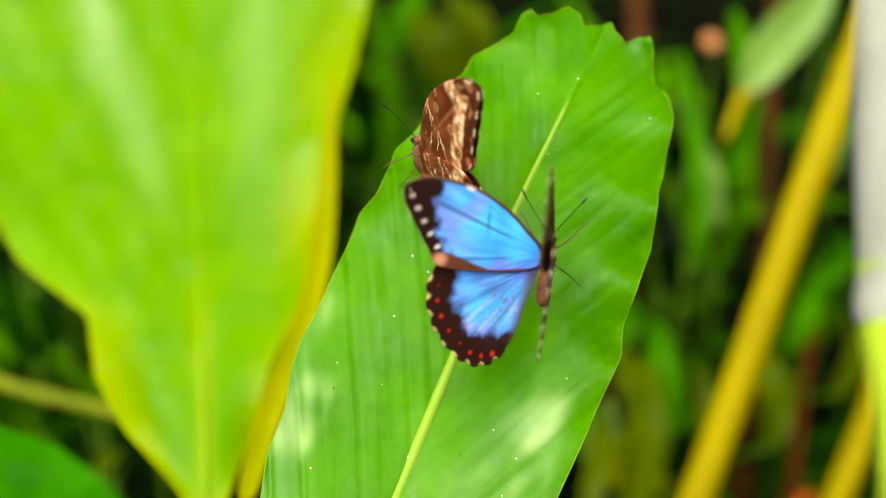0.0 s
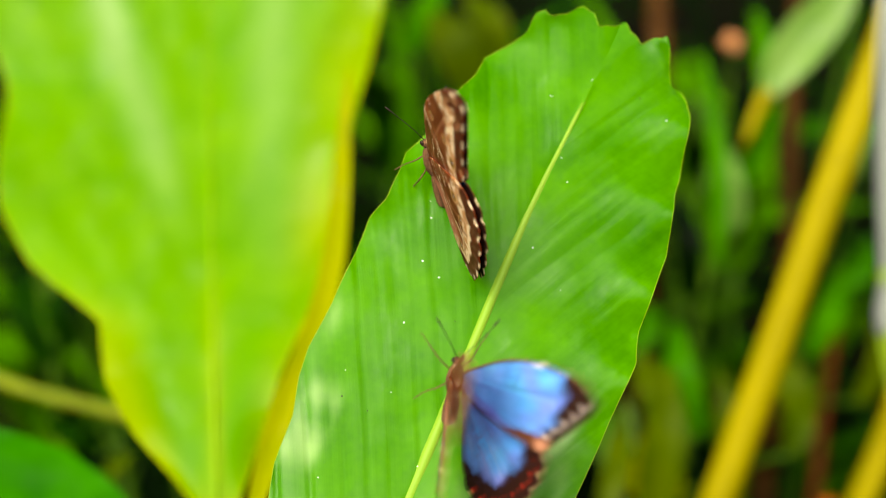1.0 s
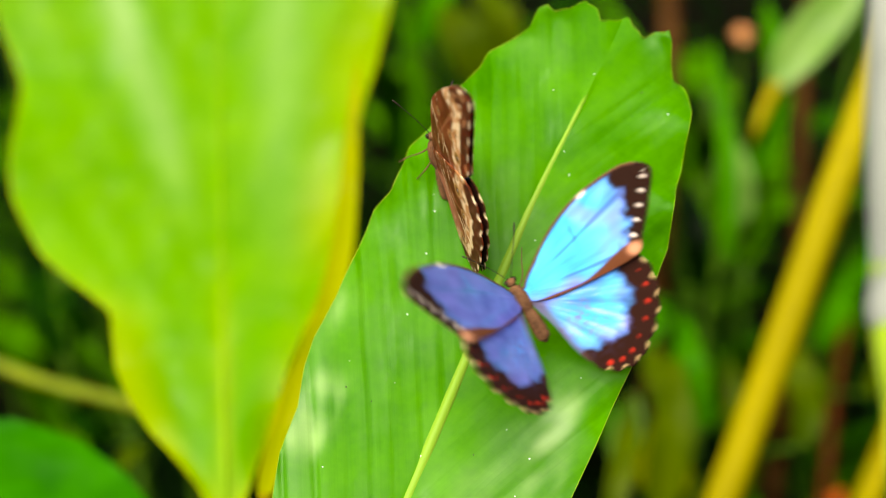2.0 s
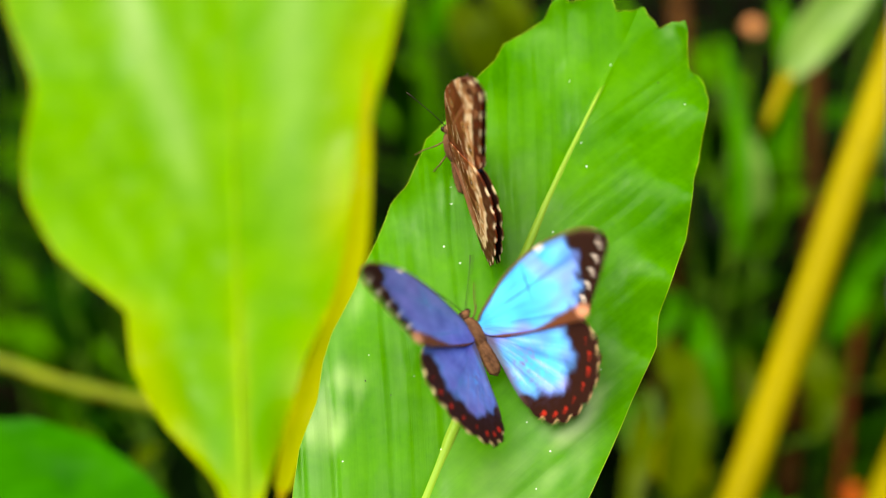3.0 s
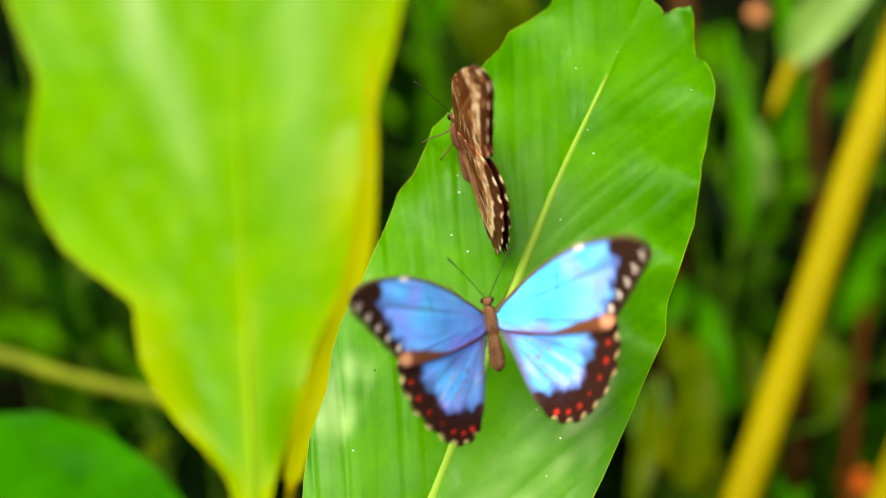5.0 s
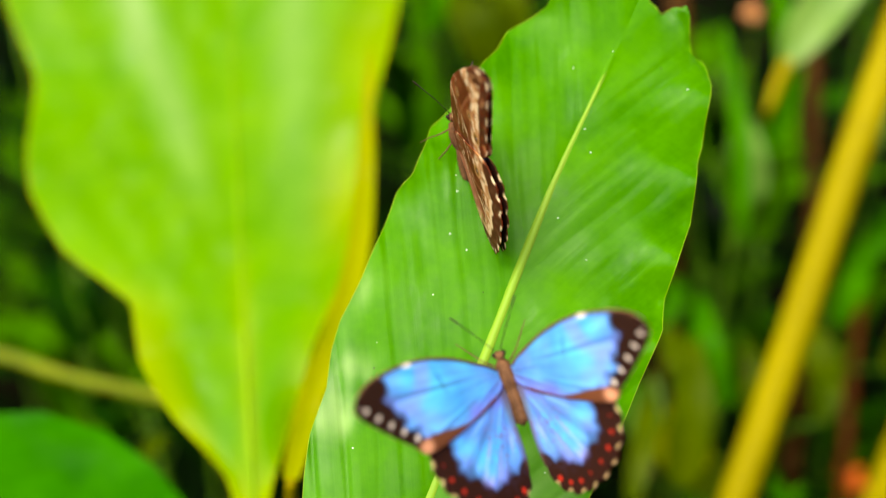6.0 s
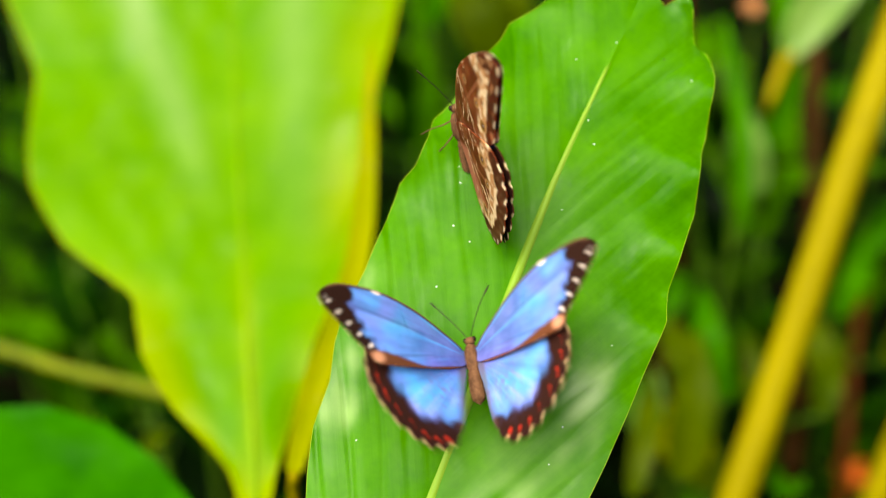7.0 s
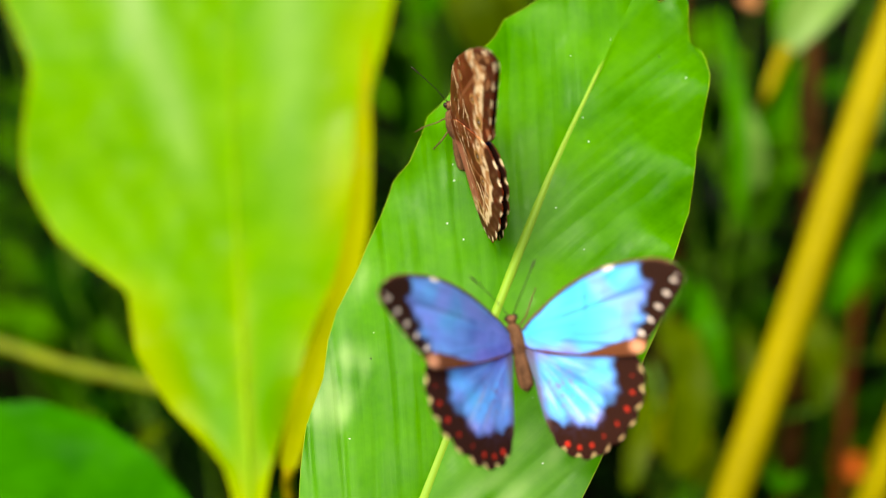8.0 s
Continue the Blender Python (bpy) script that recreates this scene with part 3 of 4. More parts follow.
def build_low_leaf():
    """Dark rounded leaf low at the side, and a yellow-green runner above it."""
    thing = new("rounded_leaf")
    thing.matrix_basis = pose(-0.3174, 0.4781, 0.786, -14.1, 38.9, -105.4)
    prof = profile([(0, .3), (1.5, 2.2), (4, 3.8), (7.5, 4.7), (11, 4.4), (14, 3.2), (16.4, 1.4), (17.7, .1)])

    def height(u, v):
        return 0.12 * abs(v) + 0.003 * noise.noise(Vector((u * 20, v * 20, 31))) - 0.6 * (u - 0.08) ** 2

    us = [0.177 * i / 60 for i in range(61)]
    part("blade", sheet("blade", M_DARK, us, prof, prof, height, 26), thing)
    part("midrib", tube([(0, u, height(u, 0) + 0.0002) for u in us[::3]], [0.0014 - 0.00006 * i for i in range(21)], M_DARK, "midrib", 8), thing)
    inv = thing.matrix_basis.inverted()
    part("leaf_stalk", tube(spline([inv @ Vector(p) for p in ((-0.3174, 0.4781, 0.786), (-0.335, 0.48, 0.74), (-0.34, 0.49, 0.3), (-0.34, 0.49, -0.02))], 6), 0.003, M_STALK, "leaf_stalk", 8), thing)
    tagged(thing, "deep green rounded leaf low in the shade", "leaf")

    runner = new("plant_runner")
    part("stem", tube(spline([(-0.40, 0.66, 0.748), (-0.321, 0.654, 0.7328), (-0.28, 0.647, 0.721), (-0.217, 0.639, 0.708), (-0.172, 0.634, 0.699), (-0.12, 0.64, 0.66), (-0.10, 0.66, 0.4), (-0.10, 0.66, -0.02)], 8),
                      [0.0046] * 33 + [0.004] * 24, M_RUNNER, "stem", 10), runner)
    tagged(runner, "yellow-green bent plant stem crossing dark leaves", "plant stem")


build_low_leaf()


def build_spray(anchor, leaves):
    """A plant whose few leaves show singly: stem from the ground, a stalk to each leaf."""
    thing = new("leafy_plant")
    low = sum((Vector(a) for a, *_ in leaves), Vector()) / len(leaves)
    crown = Vector((low.x, low.y + 0.05, low.z - 0.12))
    part("stem", tube(spline([(anchor[0], anchor[1], -0.02), (anchor[0], anchor[1] + 0.02, 0.5 * crown.z), crown], 6), 0.004, M_STALK, "stem", 8), thing)
    for k, (a, b, w, mat) in enumerate(leaves):
        a, b = Vector(a), Vector(b)
        m = (a + b) / 2 + Vector((0.02 * math.sin(k * 2.1) * (b - a).length * 5, -0.015, 0.012))
        part("leaf", strap("leaf", mat, [a, m, b], w, (0.25 * math.sin(k * 1.7), -0.8, 0.6), 5, 8, 0.3), thing)
        part("leaf_stalk", tube(spline([crown, (crown + a) / 2 + Vector((0, 0.02, -0.01)), a], 5), 0.0018, M_STALK, "leaf_stalk", 6), thing)
    tagged(thing, "green plant with scattered lance-shaped leaves", "plant", "background plants")


build_spray((0.200, 0.980), [
    ((0.193, 0.791, 0.729), (0.186, 0.891, 0.863), 0.0070, M_MID),
    ((0.217, 0.847, 0.767), (0.232, 0.937, 0.883), 0.0106, M_MID),
    ((0.211, 0.832, 0.741), (0.204, 0.884, 0.791), 0.0141, M_PALE),
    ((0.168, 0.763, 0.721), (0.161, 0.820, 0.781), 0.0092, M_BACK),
])
build_spray((0.360, 1.020), [
    ((0.305, 0.892, 0.745), (0.334, 0.957, 0.818), 0.0130, M_PALE),
    ((0.280, 0.805, 0.695), (0.322, 0.847, 0.727), 0.0115, M_MID),
    ((0.269, 0.783, 0.657), (0.309, 0.831, 0.700), 0.0106, M_MID),
    ((0.265, 0.752, 0.603), (0.246, 0.804, 0.653), 0.0123, M_OLIVE),
    ((0.323, 0.806, 0.596), (0.339, 0.855, 0.641), 0.0111, M_OLIVE),
])
build_spray((0.160, 0.800), [
    ((0.128, 0.623, 0.639), (0.143, 0.689, 0.713), 0.0145, M_OLIVE),
    ((0.144, 0.648, 0.622), (0.118, 0.689, 0.653), 0.0142, M_OCHRE),
    ((0.174, 0.713, 0.635), (0.161, 0.771, 0.696), 0.0125, M_MID),
    ((0.210, 0.726, 0.557), (0.205, 0.795, 0.637), 0.0123, M_OLIVE),
    ((0.109, 0.653, 0.632), (0.103, 0.697, 0.667), 0.0103, M_MID),
    ((0.119, 0.629, 0.649), (0.148, 0.694, 0.640), 0.0150, M_OCHRE),
    ((0.100, 0.641, 0.659), (0.122, 0.733, 0.649), 0.0105, M_PALE),
])
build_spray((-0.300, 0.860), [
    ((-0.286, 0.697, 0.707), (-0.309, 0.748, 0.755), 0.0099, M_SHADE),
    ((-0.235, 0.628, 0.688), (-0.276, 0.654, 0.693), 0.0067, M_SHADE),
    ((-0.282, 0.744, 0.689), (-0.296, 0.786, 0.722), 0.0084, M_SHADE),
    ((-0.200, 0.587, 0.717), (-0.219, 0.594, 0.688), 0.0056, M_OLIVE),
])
build_spray((0.000, 1.120), [
    ((0.012, 0.931, 0.813), (-0.023, 0.983, 0.863), 0.0186, M_OLIVE),
    ((0.030, 0.990, 0.815), (0.003, 1.039, 0.859), 0.0166, M_OLIVE),
    ((-0.026, 0.847, 0.767), (-0.042, 0.899, 0.817), 0.0106, M_BACK),
    ((-0.048, 1.042, 0.805), (-0.012, 1.092, 0.852), 0.0133, M_MID),
])
build_spray((0.270, 1.120), [
    ((0.093, 0.606, 0.641), (0.114, 0.691, 0.684), 0.0085, M_OLIVE),
    ((0.148, 0.638, 0.613), (0.135, 0.703, 0.625), 0.0130, M_OLIVE),
    ((0.156, 0.726, 0.643), (0.14, 0.79, 0.653), 0.0125, M_OLIVE),
    ((0.178, 0.758, 0.597), (0.177, 0.822, 0.607), 0.0110, M_MID),
    ((0.245, 0.714, 0.617), (0.245, 0.782, 0.632), 0.0120, M_OLIVE),
    ((0.213, 0.645, 0.602), (0.211, 0.694, 0.586), 0.0130, M_MID),
    ((0.206, 0.851, 0.749), (0.23, 0.921, 0.766), 0.0110, M_MID),
    ((0.14, 0.831, 0.625), (0.16, 0.896, 0.633), 0.0110, M_MID),
])


# ---------------------------------------------------------------- undergrowth
def blade_mesh(kind):
    """Leaf data one metre long, scaled where it is used."""
    wide, droop, curl = ((0.075, 0.10, 0.3), (0.13, 0.22, 0.25), (0.045, 0.32, 0.35), (0.17, 0.12, 0.15))[kind]
    path = [(0, 0, 0), (0, 0.3, 0.05), (0, 0.65, 0.03 - droop * 0.35), (0, 1.0, -droop)]
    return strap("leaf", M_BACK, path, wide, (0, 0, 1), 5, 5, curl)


BLADES = [blade_mesh(k) for k in range(4)]


def build_plant(at, height, leaves, size, kind, lean, seed):
    rnd = random.Random(seed)
    thing = new("leafy_plant")
    thing.matrix_basis = pose(at[0], at[1], -0.01)
    path = [(0, 0, 0), (lean[0] * 0.3, lean[1] * 0.3, height * 0.4), (lean[0], lean[1], height)]
    pts = spline(path, 10)
    part("stem", tube(pts, [0.006 - 0.0035 * i / len(pts) for i in range(len(pts))], M_STALK, "stem", 8), thing)
    turn = rnd.uniform(0, 360)
    for k in range(leaves):
        t = 0.22 + 0.78 * (k + rnd.uniform(0, 0.6)) / leaves
        p = pts[min(len(pts) - 1, int(t * len(pts)))]
        turn += 137.5 + rnd.uniform(-25, 25)
        up = rnd.uniform(5, 60) if kind != 2 else rnd.uniform(40, 80)
        s = size * rnd.uniform(0.7, 1.2)
        m = pose(*p, 0, 0, turn) @ pose(0, 0, 0, up, rnd.uniform(-25, 25), 0) @ Matrix.Diagonal((s, s, s, 1))
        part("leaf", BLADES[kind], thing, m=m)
    tagged(thing, ("green leafy shrub with lance-shaped leaves", "broad-leaved green undergrowth plant", "tuft of long narrow grassy leaves",
                   "low plant with wide oval green leaves")[kind], "plant", "background plants")


def build_undergrowth():
    rnd = random.Random(11)
    spots = []
    for iy, y in enumerate((0.88, 1.0, 1.14, 1.30, 1.55, 1.85, 2.25)):
        half = 0.50 + 0.42 * (y - 0.9)
        n = 8 if y < 1.4 else 6
        for ix in range(n):
            x = -half + 2 * half * (ix + 0.5 + rnd.uniform(-0.35, 0.35)) / n
            spots.append((x, y + rnd.uniform(-0.07, 0.07), iy))
    for k, (x, y, iy) in enumerate(spots):
        top = 1.2 - 0.36 * y
        h = max(0.3, top * rnd.uniform(0.55, 1.05))
        kind = rnd.choice((0, 0, 1, 2, 2, 3))
        size = (0.15, 0.13, 0.22, 0.095)[kind] * (0.75 + 0.35 * y)
        build_plant((x, y), h, rnd.randint(11, 16), size, kind, (rnd.uniform(-0.08, 0.08), rnd.uniform(-0.03, 0.1)), 100 + k)


build_undergrowth()


def build_ground_cover():
    """Low tangle of small leaves over the soil."""
    rnd = random.Random(5)
    verts, faces = [], []
    for k in range(3200):
        x, y = rnd.uniform(-1.7, 1.8), rnd.uniform(0.95, 3.9)
        z = rnd.uniform(0.0, 0.16 + 0.05 * y) + 0.02
        s = rnd.uniform(0.03, 0.075)
        m = pose(x, y, z, rnd.uniform(-20, 60), rnd.uniform(-40, 40), rnd.uniform(0, 360))
        b = len(verts)
        for px, py, pz in ((0, 0, 0), (-.22, .35, .05), (0, .45, 0), (.22, .35, .05), (-.2, .7, .03), (0, .75, -.02), (.2, .7, .03), (0, 1, -.12)):
            verts.append(m @ Vector((px * s, py * s, pz * s)))
        faces += [(b, b + 2, b + 1), (b, b + 3, b + 2), (b + 1, b + 2, b + 5, b + 4), (b + 2, b + 3, b + 6, b + 5), (b + 4, b + 5, b + 7), (b + 5, b + 6, b + 7)]
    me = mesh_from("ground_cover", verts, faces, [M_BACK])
    me.attributes.new("vein", "FLOAT", "POINT")
    tagged(new("ground_cover", me), "low tangle of small green leaves, darkened for shade", "ground cover", kind="stuff")


build_ground_cover()


# ---------------------------------------------------------------- butterflies
FORE = [(0, .35), (.8, 1.08), (1.8, 1.82), (2.9, 2.38), (4.0, 2.68), (5.0, 2.78), (5.66, 2.52), (5.76, 2.15), (5.38, 1.5), (4.98, .9), (4.62, .4), (4.28, -.08),
        (3.4, -.26), (2.0, -.38), (.8, -.40), (0, -.2)]
HIND = [(0, .2), (1.5, .40), (3.0, .28), (3.85, -.05), (4.26, -.6), (4.32, -1.25), (4.12, -1.95), (3.7, -2.62), (3.08, -3.24), (2.46, -3.64), (1.86, -3.74), (1.3, -3.58),
        (.85, -3.1), (.55, -2.3), (.3, -1.3), (0, -.4)]


def outline(points, n):
    p = np.array(points)
    out = []
    k = len(p)
    for i in range(k):
        a, b, c, d = p[i - 1], p[i], p[(i + 1) % k], p[(i + 2) % k]
        for j in range(n):
            t = j / n
            out.append(0.5 * (2 * b + (c - a) * t + (2 * a - 5 * b + 4 * c - d) * t * t + (3 * b - a - 3 * c + d) * t ** 3))
    return np.array(out)


def to_line(q, line):
    """Distance of points q to a polyline, and how far along it the foot lies."""
    best, along, run = np.full(len(q), 9.0), np.zeros(len(q)), 0.0
    for a, b in zip(line[:-1], line[1:]):
        ab = b - a
        ln = np.hypot(*ab)
        t = np.clip(((q - a) @ ab) / (ln * ln + 1e-12), 0, 1)
        d = np.hypot(*(q - a - t[:, None] * ab).T)
        near = d < best
        best = np.where(near, d, best)
        along = np.where(near, run + t * ln, along)
        run += ln
    return best, along


def paint(base, color, mask):
    return base * (1 - mask[:, None]) + np.array(color) * mask[:, None]


def disc(q, c, r, soft=0.04):
    return 1 - smooth(r - soft, r + soft, np.hypot(q[:, 0] - c[0], q[:, 1] - c[1]))


def fbm(q, s, z):
    return np.array([noise.noise(Vector((a * s, b * s, z))) for a, b in q])


def grain(ray, r, z):
    """Streaks of scales running out from the wing's base."""
    return np.array([noise.noise(Vector((a * 16, b * 0.7, z))) + 0.5 * noise.noise(Vector((a * 40, b * 1.6, z + 5))) for a, b in zip(ray, r)])


def fore_pattern(q, edge, costa):
    d, s = to_line(q, edge)
    dc, sc = to_line(q, costa)
    apex = np.hypot(q[:, 0] - 5.4, q[:, 1] - 2.6)
    wob = fbm(q, 2.6, 1.0) * 0.16 + fbm(q, 7.0, 3.0) * 0.07
    border = 0.40 + 0.75 * np.exp(-(apex / 1.5) ** 2)
    ray = np.arctan2(q[:, 1] - 0.1, q[:, 0] + 0.3)
    tooth = 0.10 * np.abs(np.sin(ray * 17))
    blue = smooth(border - 0.18, border + 0.22, d + 1.4 * wob - tooth) * smooth(0.07, 0.16, dc + 0.05 * wob)
    wedge = 1 - smooth(0.0, 0.10, q[:, 1] + 0.36 - 0.62 * smooth(1.9, 4.2, q[:, 0]))
    blue *= 1 - wedge
    rgb = np.tile(np.array([0.017, 0.006, 0.004]), (len(q), 1))
    field = np.array([0.06, 0.45, 1.0])
    field = field * (1 + 0.35 * fbm(q, 1.3, 71.0))[:, None] + np.array([0.10, -0.08, 0.0]) * smooth(0.0, 0.5, fbm(q, 0.9, 75.0))[:, None]
    violet = np.maximum(1 - smooth(0.5, 1.9, d - 0.5 * border), 1 - smooth(0.0, 0.5, q[:, 1] + 0.3)) * (0.75 + 0.5 * fbm(q, 2.0, 78.0))
    field = paint(field, (0.20, 0.17, 0.80), np.clip(violet * 0.55, 0, 0.6))
    field = np.clip(field * (1 + 0.30 * grain(ray, np.hypot(*q.T), 3.0))[:, None], 0, 1)
    vein = smooth(0.975, 0.999, np.abs(np.cos(ray * 8.5))) * smooth(1.0, 1.8, q[:, 0]) * 0.6
    rgb = rgb * (1 - blue[:, None]) + np.clip(field, 0, 1) * blue[:, None]
    rgb = paint(rgb, (0.02, 0.02, 0.08), vein * blue)
    cell = np.exp(-((q[:, 0] - 2.45) / 0.07) ** 2) * np.exp(-((q[:, 1] - 1.35) / 0.4) ** 2)
    rgb = paint(rgb, (0.02, 0.02, 0.08), cell * 0.6)
    white = np.zeros(len(q))
    for k in range(6):
        at = 0.50 + k * 0.50
        white = np.maximum(white, (1 - smooth(0.035, 0.08, np.hypot((s - at) * 1.2, (d - 0.30) * 0.55))))
    for k in range(2):
        at = 0.30 + k * 0.50
        white = np.maximum(white, (1 - smooth(0.05, 0.10, np.hypot((s - at) * 1.0, (d - 0.72) * 0.6))) * 0.9)
    white = np.maximum(white, 1 - smooth(0.06, 0.14, np.hypot((q[:, 0] - 3.3) * 0.55, (q[:, 1] - 2.44) * 1.1 - (q[:, 0] - 3.3) * 0.3)))
    rgb = paint(rgb, (0.80, 0.66, 0.60), white)
    rgb = paint(rgb, (0.11, 0.035, 0.015), wedge)
    rgb = paint(rgb, (0.55, 0.24, 0.14), disc(q * np.array([0.8, 1.0]), (3.36, 0.10), 0.20, 0.12) * 0.95)
    rgb = paint(rgb, (0.16, 0.075, 0.04), (1 - smooth(0.03, 0.10, dc)) * 0.7)
    alpha = blue * (1 - white) * (1 - vein * 0.6) * (1 - cell * 0.5)
    return rgb, alpha


def hind_pattern(q, edge, costa):
    d, s = to_line(q, edge)
    ray = np.arctan2(q[:, 1] + 0.1, q[:, 0] + 0.2)
    wob = fbm(q, 2.6, 11.0) * 0.14 + fbm(q, 7.0, 13.0) * 0.06
    tooth = 0.14 * np.abs(np.sin(ray * 9))
    blue = smooth(0.62, 1.04, d + 1.5 * wob - 1.5 * tooth)
    inner = smooth(0.30, 0.75, q[:, 0] + 0.16 * q[:, 1] + 0.15)
    rgb = np.tile(np.array([0.020, 0.006, 0.004]), (len(q), 1))
    field = np.array([0.06, 0.43, 1.0]) * (1 + 0.4 * fbm(q, 1.5, 81.0))[:, None] + np.array([0.12, -0.08, 0.0]) * smooth(0.0, 0.5, fbm(q, 1.0, 85.0))[:, None]
    violet = np.maximum(1 - smooth(0.7, 1.7, d), 1 - smooth(0.2, 1.5, -q[:, 1])) * (0.75 + 0.5 * fbm(q, 2.0, 88.0))
    field = paint(field, (0.19, 0.16, 0.78), np.clip(violet * 0.5, 0, 0.6))
    streak = grain(ray, np.hypot(*q.T), 9.0)
    field = np.clip(field * (1 + 0.35 * streak)[:, None], 0, 1)
    field = paint(field, (0.50, 0.48, 0.66), smooth(0.1, 0.5, streak) * np.exp(-(np.hypot(q[:, 0] - 1.7, q[:, 1] + 1.7) / 1.1) ** 2) * 0.8)
    rgb = rgb * (1 - blue[:, None]) + np.clip(field, 0, 1) * blue[:, None]
    vein = smooth(0.975, 0.998, np.abs(np.cos(ray * 7.0))) * smooth(0.9, 1.5, np.hypot(*q.T)) * 0.45
    rgb = paint(rgb, (0.03, 0.03, 0.12), vein * blue)
    dusk = (0.35 + 0.65 * smooth(-0.2, 0.35, fbm(q, 3.2, 21.0))) * np.exp(-(np.hypot(q[:, 0] - 1.35, q[:, 1] + 1.5) / 0.8) ** 2)
    rgb = paint(rgb, (0.17, 0.15, 0.34), dusk * smooth(-0.15, 0.2, fbm(q, 6.0, 24.0)) * 0.95)
    red = np.zeros(len(q))
    for k in range(8):
        p = edge[6 + 11 * k]
        p = p + (np.array([1.6, -1.4]) - p) * 0.15
        red = np.maximum(red, disc(q, p, 0.02 + 0.05 * abs(math.sin(k * 2.3)) + (0.05 if k == 7 else 0.0), 0.05))
    rgb = paint(rgb, (0.46, 0.022, 0.012), red)
    rgb = paint(rgb, (0.62, 0.40, 0.20), (1 - smooth(0.03, 0.08, d)) * smooth(0.3, 0.8, np.sin(s * 9.5)) * 0.85)
    rgb = paint(rgb, (0.10, 0.055, 0.05), (1 - inner) * 0.85)
    return rgb, blue * inner * (1 - vein * 0.6) * (1 - dusk * 0.4) * (1 - red)


def under_pattern(q, edge, hind):
    d, s = to_line(q, edge)
    wob = fbm(q, 2.2, 31.0) * 0.22 + fbm(q, 6.0, 33.0) * 0.10
    e = d + wob * 0.55
    r = np.hypot(*q.T)
    ray = np.arctan2(q[:, 1] + (0.1 if hind else -0.1), q[:, 0] + 0.3)
    rgb = np.tile(np.array([0.10, 0.024, 0.010]), (len(q), 1))
    rgb = paint(rgb, (0.27, 0.075, 0.032), smooth(-0.15, 0.4, fbm(q, 1.3, 41.0)))
    if hind:                               # plain mauve-brown inner field
        plain = (1 - smooth(0.9, 1.5, q[:, 0] + 0.25 * q[:, 1] + wob)) * smooth(0.35, 0.6, -q[:, 1])
        rgb = paint(rgb, (0.50, 0.18, 0.12), plain * 0.9)
    # fine pale lines that run out from the base and bend along the margin
    for k, (at, w) in enumerate(((0.55, 0.018), (0.95, 0.026), (1.28, 0.016), (1.62, 0.032), (1.95, 0.018), (2.3, 0.024))):
        bent = q[:, 0] * 0.95 + q[:, 1] * (0.30 if hind else -0.40) + 0.35 * np.sin(q[:, 1] * 1.7 + k) + wob * 0.9
        line = 1 - smooth(w, w + 0.045, np.abs(bent - at))
        rgb = paint(rgb, (1.0, 0.68, 0.42), line * smooth(0.95, 1.25, d) * smooth(-0.12, 0.12, fbm(q, 1.9, 50.0 + 3 * k)) * 0.9)
        rgb = paint(rgb, (0.045, 0.012, 0.006), (1 - smooth(w, w + 0.05, np.abs(bent - at - 0.09))) * smooth(0.95, 1.25, d) * 0.5)
    vein = smooth(0.985, 0.999, np.abs(np.cos(ray * 8.5))) * smooth(0.9, 1.6, r)
    rgb = paint(rgb, (0.40, 0.15, 0.07), vein * 0.6)
    # mottled tan band inside the margin
    band = smooth(0.50, 0.60, e) * (1 - smooth(0.98, 1.22, e))
    tan = np.array([0.60, 0.28, 0.12]) + smooth(-0.25, 0.3, fbm(q, 3.6, 61.0))[:, None] * np.array([0.40, 0.48, 0.36])
    rgb = rgb * (1 - band[:, None]) + tan * band[:, None]
    rgb = paint(rgb, (0.16, 0.05, 0.02), band * smooth(0.12, 0.35, fbm(q, 4.5, 64.0)) * 0.75)
    beads = np.abs(np.sin(s * 7.2)) ** 2
    rgb = paint(rgb, (1.0, 0.74, 0.46), (1 - smooth(0.05, 0.12, np.abs(d - 0.60 - 0.06 * beads))) * smooth(0.35, 0.8, beads) * 0.9)
    # dark margin, blotched with tan, and a pale broken fringe
    rgb = paint(rgb, (0.050, 0.016, 0.009), 1 - smooth(0.44, 0.54, e))
    blotch = smooth(0.05, 0.3, fbm(q, 3.4, 67.0)) * (0.75 if not hind else 0.25)
    rgb = paint(rgb, (0.44, 0.20, 0.09), (1 - smooth(0.34, 0.46, e)) * smooth(0.06, 0.14, d) * blotch)
    rgb = paint(rgb, (1.0, 0.80, 0.52), (1 - smooth(0.05, 0.11, d)) * smooth(0.0, 0.5, np.sin(s * 9.5)) * (1.0 if hind else 0.6))
    spots = ((3.0, -0.55, .16), (2.9, -1.4, .11), (1.7, -2.55, .18)) if hind else ((3.1, 1.95, .10), (3.7, 1.2, .11), (3.75, 0.45, .16))
    for x, y, rad in spots:
        rgb = paint(rgb, (0.80, 0.42, 0.18), disc(q, (x, y), rad * 1.55, 0.05))
        rgb = paint(rgb, (0.16, 0.07, 0.03), disc(q, (x, y), rad * 1.25, 0.05))
        rgb = paint(rgb, (0.50, 0.28, 0.06), disc(q, (x, y), rad, 0.04))
        rgb = paint(rgb, (0.015, 0.010, 0.010), disc(q, (x, y), rad * 0.72, 0.04))
        rgb = paint(rgb, (0.75, 0.75, 0.78), disc(q, (x + 0.03, y), rad * 0.18, 0.03))
    return rgb


